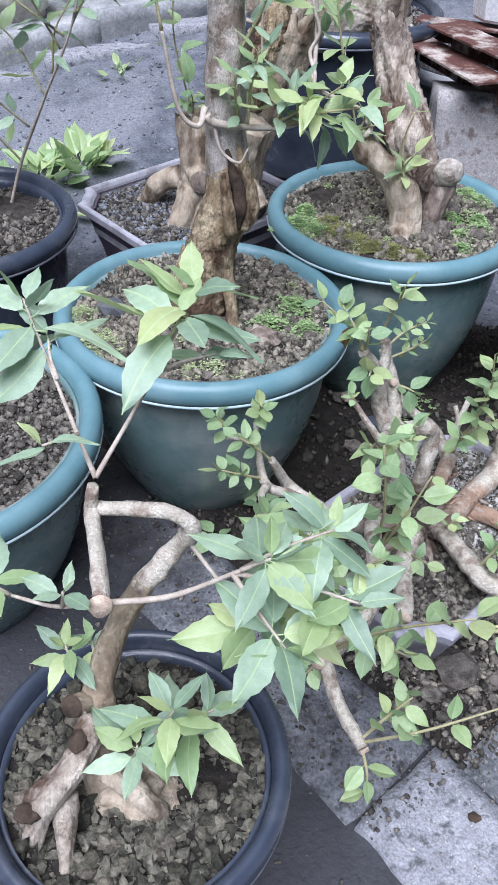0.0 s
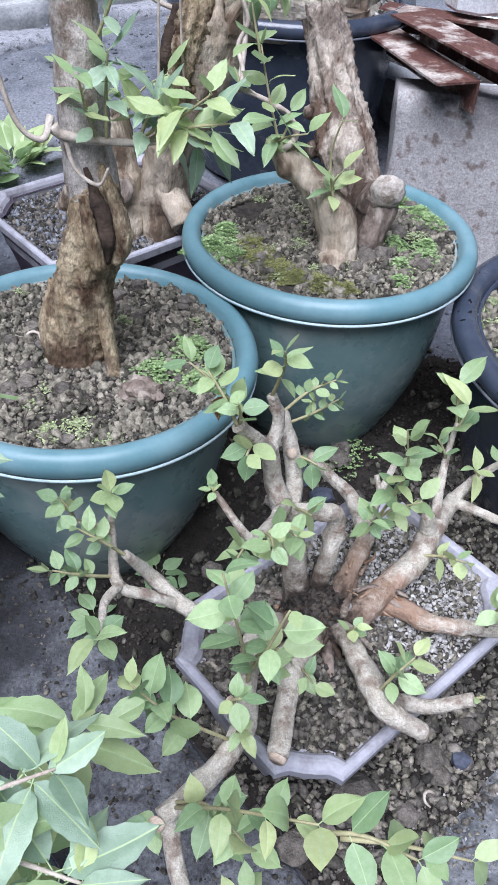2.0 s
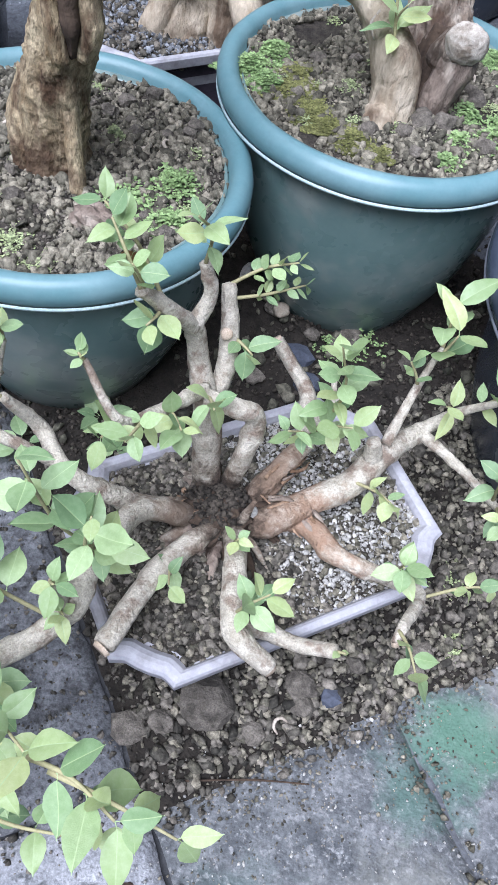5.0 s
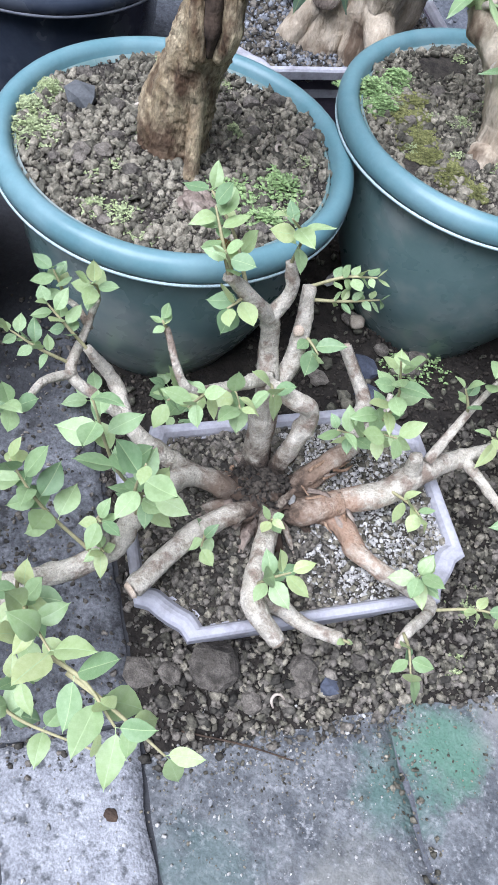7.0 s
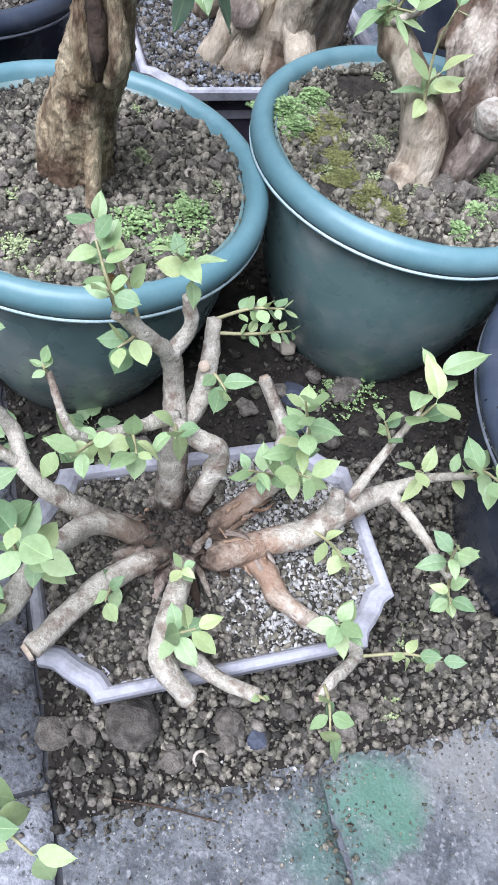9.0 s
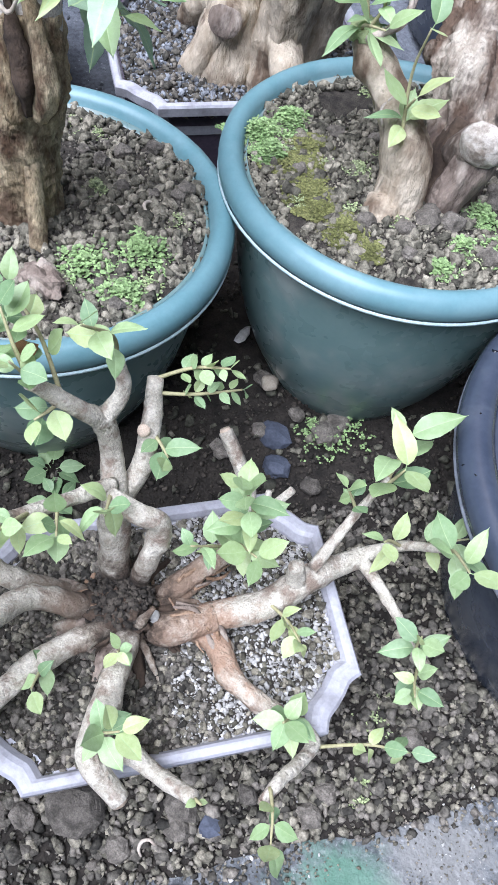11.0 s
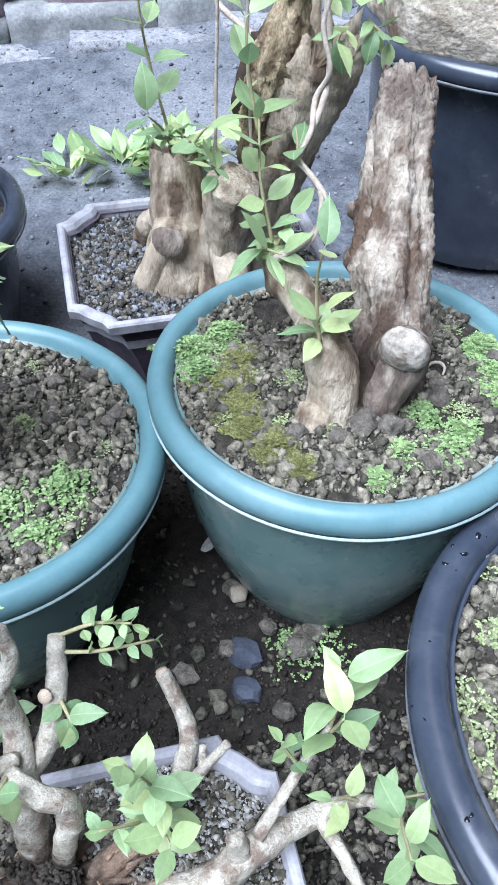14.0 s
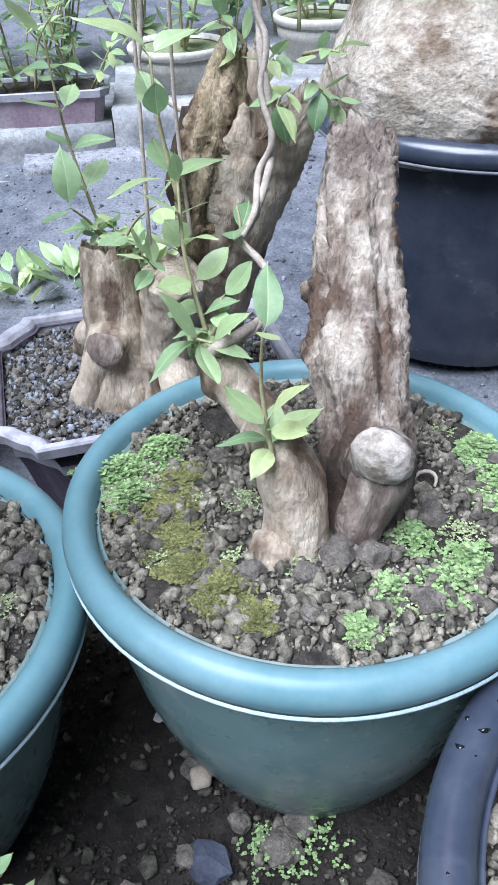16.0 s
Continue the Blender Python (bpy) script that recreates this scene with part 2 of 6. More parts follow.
def stain_or_shade(material, at, radius, colour, rough_scale=28.0, amount=0.8):
    """Blend a noisy-edged patch into a material's base colour: stains, wear and painted shade."""
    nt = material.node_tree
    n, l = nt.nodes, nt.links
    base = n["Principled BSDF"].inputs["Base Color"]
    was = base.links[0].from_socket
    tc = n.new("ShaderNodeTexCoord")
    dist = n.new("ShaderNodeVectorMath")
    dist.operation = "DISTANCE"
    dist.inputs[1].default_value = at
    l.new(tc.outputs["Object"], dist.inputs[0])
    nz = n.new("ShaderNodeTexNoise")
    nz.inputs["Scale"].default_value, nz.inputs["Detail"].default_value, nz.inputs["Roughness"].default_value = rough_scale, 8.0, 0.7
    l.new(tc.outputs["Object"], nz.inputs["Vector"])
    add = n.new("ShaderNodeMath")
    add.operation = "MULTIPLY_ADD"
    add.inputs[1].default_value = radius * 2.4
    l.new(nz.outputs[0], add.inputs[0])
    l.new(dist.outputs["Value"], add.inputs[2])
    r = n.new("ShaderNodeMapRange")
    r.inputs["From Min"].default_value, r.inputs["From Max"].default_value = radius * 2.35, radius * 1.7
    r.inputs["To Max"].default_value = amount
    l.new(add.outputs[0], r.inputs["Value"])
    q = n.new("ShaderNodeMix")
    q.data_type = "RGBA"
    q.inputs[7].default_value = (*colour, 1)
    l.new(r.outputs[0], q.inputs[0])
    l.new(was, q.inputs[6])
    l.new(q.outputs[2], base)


# rust and rot on the bark; the near-black patch is the hollow's shade, painted
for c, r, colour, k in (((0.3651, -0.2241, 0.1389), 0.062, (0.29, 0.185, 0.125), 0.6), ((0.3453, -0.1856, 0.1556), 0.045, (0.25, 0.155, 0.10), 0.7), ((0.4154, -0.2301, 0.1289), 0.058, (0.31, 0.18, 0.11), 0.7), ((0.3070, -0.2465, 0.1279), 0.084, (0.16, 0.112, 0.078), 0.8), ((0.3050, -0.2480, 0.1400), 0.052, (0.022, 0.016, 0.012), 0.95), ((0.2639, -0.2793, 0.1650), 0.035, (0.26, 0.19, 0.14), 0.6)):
    stain_or_shade(M_BARK, c, r, colour, 60.0, k)
stain_or_shade(M_STUMP, (-0.0164, -0.6260, 0.3099), 0.050, (0.25, 0.19, 0.125), 45.0, 0.7)
stain_or_shade(M_STUMP, (0.0030, -0.5918, 0.3951), 0.055, (0.17, 0.14, 0.085), 45.0, 0.75)
for c, r, k in (((0.338, 0.268, 0.325), 0.085, 0.85), ((0.262, 0.425, 0.545), 0.040, 0.75), ((0.306, 0.330, 0.415), 0.022, 0.7), ((0.270, 0.385, 0.470), 0.020, 0.7), ((0.300, 0.350, 0.455), 0.016, 0.7)):
    stain_or_shade(M_DEAD, c, r, (0.10, 0.072, 0.058), 55.0, k)
for c, r, k in (((0.330, 0.905, 0.480), 0.060, 0.7), ((0.260, 0.870, 0.465), 0.040, 0.7), ((0.345, 0.920, 0.560), 0.045, 0.55)):
    stain_or_shade(M_BIG, c, r, (0.12, 0.078, 0.050), 34.0, k)
# shade of the pots on the kerb slab, put into its colour
stain_or_shade(M_PAVE, (-0.09, -0.23, 0.008), 0.11, (0.028, 0.028, 0.030), 20.0, 0.8)
stain_or_shade(M_BROWN, (0.002, -0.040, 0.292), 0.060, (0.085, 0.045, 0.026), 50.0, 0.85)
# shade round the pots, painted as a wide dark patch in the ground colour
stain_or_shade(M_GROUND, (-0.15, -0.5, 0.0), 0.95, (0.035, 0.035, 0.037), 3.0, 0.85)


# ---- helpers for meshes ----
def thing(name, at, label, category, group="", kind=""):
    ob = new(name)
    ob.empty_display_size = 0.05
    ob.matrix_basis = Matrix.Translation(at)
    return tagged(ob, label, category, group, kind)


def link(ob, parent):
    ob.parent = parent
    ob.matrix_parent_inverse = parent.matrix_basis.inverted()
    return ob


def mesh_of(name, bm, material, smooth=True):
    me = bpy.data.meshes.new(name)
    bm.normal_update()
    bm.to_mesh(me)
    bm.free()
    me.materials.append(material)
    if smooth:
        me.shade_smooth()
    return me


def part(name, bm, material, parent=None, label="", smooth=True, kind=""):
    ob = new(name, mesh_of(name, bm, material, smooth))
    if label or kind:
        tagged(ob, label, kind=kind)
    return link(ob, parent) if parent else ob


def lathe(profile, at, seg=72, wob=0.0, squash=1.0, turn=0.0):
    """Revolve (radius, height) pairs; the profile may run out, over a lip and back inside."""
    bm = bmesh.new()
    rings = []
    for r, z in profile:
        ring = []
        for i in range(seg):
            a = 2 * math.pi * i / seg
            k = 1 + wob * noise.noise((math.cos(a) * 1.5, math.sin(a) * 1.5, z * 3 + at[0] * 7))
            x, y = r * k * math.cos(a), r * k * math.sin(a) * squash
            x, y = x * math.cos(turn) - y * math.sin(turn), x * math.sin(turn) + y * math.cos(turn)
            ring.append(bm.verts.new((at[0] + x, at[1] + y, at[2] + z)))
        rings.append(ring)
    for a, b in zip(rings, rings[1:]):
        for i in range(seg):
            bm.faces.new((a[i], a[(i + 1) % seg], b[(i + 1) % seg], b[i]))
    return bm


def smooth_path(pts, radii, step):
    """Catmull-Rom points and radii along a bent line."""
    pts = [Vector(p) for p in pts]
    ext = [2 * pts[0] - pts[1], *pts, 2 * pts[-1] - pts[-2]]
    out, rad = [], []
    for i in range(1, len(ext) - 2):
        a, b, c, d = ext[i - 1 : i + 3]
        n = max(2, int((c - b).length / step))
        for k in range(n):
            t = k / n
            out.append(0.5 * (2 * b + (c - a) * t + (2 * a - 5 * b + 4 * c - d) * t * t + (3 * b - a - 3 * c + d) * t**3))
            rad.append(radii[i - 1] * (1 - t) + radii[i] * t)
    return out + [pts[-1]], rad + [radii[-1]]


def limb(pts, radii, seg=12, step=0.006, lump=0.12, ridge=0.0, rough=0.0, seed=0, jag=0.0, lfreq=35.0, knots=0, swell=1.0):
    """A branch or trunk: a bent tapering tube with swellings, long ridges and fine roughness; jag breaks its end."""
    path, rad = smooth_path(pts, radii, step)
    bm = bmesh.new()
    rings, side = [], None
    total = len(path)
    kr = random.Random(int(seed * 1000) + 17)
    bumps = [(kr.uniform(0.06, 0.97) * total, kr.uniform(0, 6.28), kr.uniform(0.55, 1.1), kr.uniform(0.22, 0.55)) for _ in range(knots)]
    for i, p in enumerate(path):
        way = (path[min(i + 1, total - 1)] - path[max(i - 1, 0)]).normalized()
        side = way.orthogonal().normalized() if side is None else (side - way * side.dot(way)).normalized()
        other = way.cross(side)
        ring = []
        for k in range(seg):
            a = 2 * math.pi * k / seg
            d = side * math.cos(a) + other * math.sin(a)
            q = p + d * rad[i]
            g = 1 + lump * noise.noise(q * lfreq + Vector((seed, 0, 0)))
            if ridge:
                g += ridge * noise.noise(Vector((math.cos(a) * 2.6, math.sin(a) * 2.6, i * step * 9 + seed)))
                g += 0.5 * ridge * noise.noise(Vector((math.cos(a) * 7, math.sin(a) * 7, i * step * 16 + seed)))
            if rough:
                g += rough * noise.noise(q * 190 + Vector((0, seed, 0)))
            for bi, ba, bw, bh in bumps:
                di = (i - bi) * step / (rad[i] * bw)
                if abs(di) < 2.2:
                    da = (a - ba + math.pi) % (2 * math.pi) - math.pi
                    g += swell * bh * math.exp(-di * di * 1.3 - (da / bw) ** 2 * 1.3)
            q = p + d * rad[i] * g
            if jag and i > total - 9:
                q += way * jag * (noise.noise(Vector((math.cos(a) * 4, math.sin(a) * 4, seed))) - 0.1) * (i - total + 9) / 9
            ring.append(bm.verts.new(q))
        rings.append(ring)
    for a, b in zip(rings, rings[1:]):
        for k in range(seg):
            bm.faces.new((a[k], a[(k + 1) % seg], b[(k + 1) % seg], b[k]))
    for ring, way in ((rings[0], -1), (rings[-1], 1)):
        mid = sum((v.co for v in ring), Vector()) / seg
        tip = (path[-1] - path[-2]).normalized() if way > 0 else (path[0] - path[1]).normalized()
        mid = mid + tip * (rad[-1] * 0.25 if way > 0 and not jag else -jag * 0.3)
        c = bm.verts.new(mid)
        for k in range(seg):
            bm.faces.new((ring[k], ring[(k + 1) % seg], c) if way > 0 else (ring[(k + 1) % seg], ring[k], c))
    return bm


def blob(at, size, seed, sub=2, amp=0.25, freq=2.0, flat=1.0):
    """A lumpy stone."""
    bm = bmesh.new()
    bmesh.ops.create_icosphere(bm, subdivisions=sub, radius=1.0)
    for v in bm.verts:
        d = v.co.normalized()
        k = 1 + amp * noise.noise(d * freq + Vector((seed * 3.1, seed, 0))) + 0.4 * amp * noise.noise(d * freq * 3 + Vector((seed, 0, 9)))
        v.co = Vector((d.x * size[0] * k, d.y * size[1] * k, d.z * size[2] * k * flat)) + Vector(at)
    return bm


ICO = bmesh.new()
bmesh.ops.create_icosphere(ICO, subdivisions=1, radius=1.0)
ICO_V = np.array([v.co for v in ICO.verts])
ICO_F = np.array([[v.index for v in f.verts] for f in ICO.faces])
ICO.free()


def granules(name, places, sizes, material, parent=None, label="", seed=1):
    """Many angular granules joined into one mesh."""
    rng = np.random.default_rng(seed)
    n = len(places)
    kinds = ICO_V[None] * (1 + rng.normal(0, 0.30, (24, len(ICO_V), 1)))
    v = kinds[rng.integers(0, 24, n)]
    v = v * rng.uniform(0.5, 1.2, (n, 1, 3))
    q = rng.normal(size=(n, 4))
    q /= np.linalg.norm(q, axis=1)[:, None]
    w, x, y, z = q.T
    rot = np.stack([1 - 2 * (y * y + z * z), 2 * (x * y - z * w), 2 * (x * z + y * w), 2 * (x * y + z * w), 1 - 2 * (x * x + z * z), 2 * (y * z - x * w), 2 * (x * z - y * w), 2 * (y * z + x * w), 1 - 2 * (x * x + y * y)], -1).reshape(n, 3, 3)
    v = np.einsum("nij,nkj->nki", rot, v) * np.asarray(sizes)[:, None, None] + np.asarray(places)[:, None]
    f = (ICO_F[None] + (np.arange(n) * len(ICO_V))[:, None, None]).reshape(-1, 3)
    me = bpy.data.meshes.new(name)
    me.from_pydata(v.reshape(-1, 3).tolist(), [], f.tolist())
    me.materials.append(material)
    me.shade_smooth()
    ob = new(name, me)
    tagged(ob, label, kind="stuff")
    return link(ob, parent) if parent else ob


def relief(x, y, seed, amp):
    return amp * noise.noise((x * 14 + seed, y * 14, seed)) + 0.5 * amp * noise.noise((x * 40, y * 40 + seed, seed))


def in_disc(n, radius, rng):
    r, a = radius * np.sqrt(rng.random(n)), rng.random(n) * 2 * math.pi
    return np.stack([r * np.cos(a), r * np.sin(a)], -1)


def rounded_sizes(n, lo, hi, rng, power=3.0):
    return lo + (hi - lo) * rng.random(n) ** power


# ---- the yard: ground, slabs, gravel ----
C45, S45 = math.cos(radians(45)), math.sin(radians(45))


def uv(u, v, z=0.0):
    """The yard's slabs and trays lie at 45 degrees: u along their length, v across."""
    return Vector((u * C45 - v * S45, u * S45 + v * C45, z))


bm = bmesh.new()
bmesh.ops.create_grid(bm, x_segments=160, y_segments=160, size=1)


def yard(y):
    """The yard rises gently behind the pots."""
    return 0.16 * (min(y, 2.4) - 0.3) if y > 0.3 else 0.0


for w in bm.verts:
    w.co = Vector((math.copysign(abs(w.co.x) ** 3 * 30, w.co.x), math.copysign(abs(w.co.y) ** 3 * 30, w.co.y) + 0.6, 0))
    w.co.z = yard(w.co.y)
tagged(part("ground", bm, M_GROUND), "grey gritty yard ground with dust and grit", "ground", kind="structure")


def slab(name, u0, u1, v0, v1, z, material, label, seed, thick=0.03):
    """A cast slab with worn, uneven edges."""
    bm = bmesh.new()
    nu, nv = max(4, int((u1 - u0) / 0.02)), max(4, int((v1 - v0) / 0.02))
    grid = {}
    for i in range(nu + 1):
        for j in range(nv + 1):
            u, v = u0 + (u1 - u0) * i / nu, v0 + (v1 - v0) * j / nv
            edge = i in (0, nu) or j in (0, nv)
            p = uv(u, v)
            k = noise.noise((p.x * 45, p.y * 45, seed))
            if edge:
                p += uv(0.006 * noise.noise((p.x * 13, p.y * 13, seed + 9)), 0.006 * noise.noise((p.x * 13, p.y * 13, seed + 19)))
                p += uv(0.005 * k, 0.005 * noise.noise((p.x * 60, p.y * 60, seed + 5)))
            p.z = z + 0.0015 * noise.noise((p.x * 25, p.y * 25, seed)) - (0.004 if edge else 0)
            grid[i, j] = bm.verts.new(p)
    for i in range(nu):
        for j in range(nv):
            bm.faces.new((grid[i, j], grid[i + 1, j], grid[i + 1, j + 1], grid[i, j + 1]))
    loop = [e for e in bm.edges if e.is_boundary]
    got = bmesh.ops.extrude_edge_only(bm, edges=loop)["geom"]
    for g in got:
        if isinstance(g, bmesh.types.BMVert):
            g.co.z = z - thick
    return tagged(part(name, bm, material), label, "paving slab", "paving slabs", "structure")


slab("pavement_1", -0.262, -0.117, -1.15, -0.585, 0.012, M_PALE, "pale worn concrete kerb slab with chipped hole", 1)
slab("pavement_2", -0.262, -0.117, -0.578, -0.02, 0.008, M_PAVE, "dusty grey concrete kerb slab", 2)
slab("pavement_3", -0.110, 0.165, -1.15, -0.60, 0.004, M_SLABGREEN, "grey concrete slab with faint green stains", 3)
slab("pavement_4", 0.171, 0.9, -1.15, -0.59, 0.004, M_SLABGREEN, "grey concrete slab beside the gravel", 4)

# faded green paint and dust soaked into the slabs
for c, r, colour, k in ((uv(0.222, -0.672, 0.005), 0.055, (0.095, 0.205, 0.14), 0.75), (uv(0.155, -0.70, 0.005), 0.05, (0.09, 0.17, 0.14), 0.6), (uv(0.08, -0.80, 0.005), 0.07, (0.24, 0.24, 0.215), 0.5), (uv(-0.07, -0.74, 0.005), 0.06, (0.10, 0.15, 0.14), 0.5), (uv(0.33, -0.66, 0.005), 0.06, (0.24, 0.235, 0.22), 0.6)):
    stain_or_shade(M_SLABGREEN, c, r, colour, 28, k)


def bed_height(u, v):
    edge = min(1.0, max(0.0, (v + 0.640 + 0.028 * noise.noise((u * 9, 3.0, 1.0))) / 0.07)) * min(1.0, max(0.0, (u + 0.115) / 0.03)) * min(1.0, max(0.0, (0.85 - u) / 0.06)) * min(1.0, max(0.0, (0.32 - v) / 0.06))
    p = uv(u, v)
    return edge * (0.018 + 0.010 * noise.noise((p.x * 9, p.y * 9, 2)) + 0.005 * noise.noise((p.x * 30, p.y * 30, 4)))


def rest_height(u, v):
    """Top of whatever lies there: gravel bed, slab or bare ground."""
    top = 0.0
    if -0.262 < u < -0.117 and v < -0.02:
        top = 0.012 if v < -0.58 else 0.008
    elif u > -0.11 and v < -0.595:
        top = 0.004
    return max(top, bed_height(u, v))


bm = bmesh.new()
grid = {}
NU, NV = 96, 94
for i in range(NU + 1):
    for j in range(NV + 1):
        u, v = -0.115 + 0.965 * i / NU, -0.67 + 0.99 * j / NV
        grid[i, j] = bm.verts.new(uv(u, v, bed_height(u, v) - 0.002))
for i in range(NU):
    for j in range(NV):
        bm.faces.new((grid[i, j], grid[i + 1, j], grid[i + 1, j + 1], grid[i, j + 1]))
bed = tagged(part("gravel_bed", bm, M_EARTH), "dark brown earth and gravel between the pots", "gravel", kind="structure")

rng = np.random.default_rng(5)


def scatter_bed(n, u0, u1, v0, v1, lo, hi, material, name, seed, power=3.0, sink=0.3):
    r = np.random.default_rng(seed)
    us, vs = u0 + (u1 - u0) * r.random(n), v0 + (v1 - v0) * r.random(n)
    keep = [k for k in range(n) if noise.noise((us[k] * 6, vs[k] * 6, seed)) > -0.3]
    size = rounded_sizes(n, lo, hi, r, power)
    pts = [tuple(uv(us[k], vs[k], rest_height(us[k], vs[k]) + size[k] * sink)) for k in keep]
    return granules(name, pts, size[keep], material, bed, seed=seed)


scatter_bed(9000, -0.11, 0.75, -0.635, -0.26, 0.0015, 0.0065, M_GRANDARK, "gravel", 11)
scatter_bed(7000, -0.10, 0.72, -0.62, -0.26, 0.0018, 0.007, M_GRAN, "gravel", 12)
# back of the bed: shade between the pots is in both crumb colours
scatter_bed(13000, -0.11, 0.8, -0.28, 0.30, 0.0012, 0.0045, M_DAMPSHADE, "gravel", 13, 4.0)
scatter_bed(900, -0.11, 0.8, -0.28, 0.30, 0.003, 0.011, M_GRANMOSS, "gravel", 14, 3.5)
for q in range(5):
    scatter_bed(700 - 130 * q, -0.10, 0.75, -0.65 - 0.03 * q, -0.61 - 0.02 * q, 0.0008, 0.0027 - 0.0003 * q, M_GRANDARK if q % 2 else M_GRAN, "gravel", 60 + q, 2.5)
scatter_bed(1700, -0.10, 0.72, -0.61, -0.27, 0.0030, 0.0075, M_GRAN, "gravel", 20, 1.7)
scatter_bed(1700, -0.10, 0.72, -0.61, -0.27, 0.0034, 0.0095, M_GRANDARK, "gravel", 21, 1.9)
# loose grit on the slabs and the yard
scatter_bed(1300, -0.26, 0.8, -0.85, -0.56, 0.0007, 0.0026, M_GRIT, "grit", 15, 3.0)
scatter_bed(900, -0.5, 0.0, -0.62, 0.10, 0.001, 0.005, M_GRANDARK, "grit", 16, 3.0)

scatter_bed(260, 0.150, 0.186, -1.1, -0.57, 0.001, 0.005, M_GRAN, "grit", 17, 2.5)
scatter_bed(260, -0.27, 0.75, -0.95, -0.56, 0.0007, 0.0028, M_GRAN, "grit", 18, 4.0)

scatter_bed(1100, -0.26, -0.09, -0.62, -0.02, 0.001, 0.0045, M_GRANDARK, "grit", 19, 3.0)

# single stones one could pick up
for k, (u, v, s) in enumerate(((-0.022, -0.541, 0.026), (-0.104, -0.530, 0.016), (-0.072, -0.540, 0.012), (0.078, -0.560, 0.015), (0.072, -0.580, 0.012), (0.204, -0.595, 0.012), (0.145, -0.563, 0.010), (0.105, -0.588, 0.011), (0.012, -0.585, 0.012), (0.225, -0.578, 0.011), (0.33, -0.545, 0.011),
                              (0.28, -0.055, 0.013), (0.34, -0.155, 0.017), (0.365, -0.135, 0.014), (0.31, -0.12, 0.010), (0.255, -0.14, 0.010), (0.20, -0.16, 0.013), (0.42, -0.21, 0.012), (0.05, -0.2, 0.013), (0.30, -0.23, 0.012), (0.47, -0.36, 0.010), (0.44, -0.48, 0.009))):
    p = uv(u, v, bed_height(u, v) + s * 0.45)
    tagged(part("stone", blob(p, (s * 1.2, s, s * 0.75), k + 1, 2, 0.35, 1.6), M_STONE, smooth=False), "rough grey-brown lava stone lying on the gravel", "stone", "stones on the gravel")


# ---- pots ----
def lean(ob, at, slope):
    """Lean a thing about a point by small slopes in x and y."""
    turn = Euler((slope[1], -slope[0], 0)).to_matrix().to_4x4()
    ob.matrix_basis = Matrix.Translation(at) @ turn @ Matrix.Translation(-Vector(at)) @ ob.matrix_basis


def round_pot(name, at, R, H, base, kind, label, group, z0=0.0, lip_share=0.066, slope=(0, 0)):
    """A plastic pot: tapering wall, rolled lip and the mould seam under it. R is the lip's crest radius."""
    body_mat, lip_mat, seam_mat = (M_GREEN, M_TEAL, M_SEAM) if kind == "teal" else (M_BLACK, M_BLACK, M_BLACKSEAM)
    H -= z0
    pot = thing(name, (at[0], at[1], z0), label, "plant pot", group)
    c = (at[0], at[1], z0)
    w = R * lip_share
    b = base
    t = R - w
    prof = [(0.001, 0.006), (b * 0.9, 0.006), (b, 0.0), (b + 0.004, 0.004)]
    for f in (0.1, 0.22, 0.36, 0.5, 0.64, 0.78, 0.9, 1.0):
        r = b + (t - b) * (1 - (1 - f) ** 2.3)
        prof.append((r + 0.0, 0.004 + (H - 0.034) * f))
    prof += [(t + 0.001, H - 0.024), (t - 0.004, H - 0.012), (t - 0.006, H - 0.03), (t - 0.008, H * 0.6)]
    part("body", lathe(prof, c, 72, 0.006), body_mat, pot)
    lip = [(t - 0.001, H - 0.031), (R + w * 0.75, H - 0.030), (R + w * 1.0, H - 0.024), (R + w * 1.05, H - 0.016), (R + w * 0.9, H - 0.008), (R + w * 0.45, H - 0.002), (R, H), (R - w * 0.5, H - 0.002), (R - w * 0.9, H - 0.008), (R - w * 1.05, H - 0.018), (R - w * 1.1, H - 0.03)]
    rim = part("rim", lathe(lip, c, 96, 0.004), lip_mat, pot, "rolled rim")
    seam = [(R + w * 0.75, H - 0.0325), (R + w * 0.98, H - 0.0325), (R + w * 1.02, H - 0.0300), (R + w * 0.9, H - 0.0285)]
    part("seam", lathe(seam, c, 96, 0.004), seam_mat, rim, "pale mould line under the rim")
    lean(pot, (at[0], at[1], z0 + H), slope)
    return pot


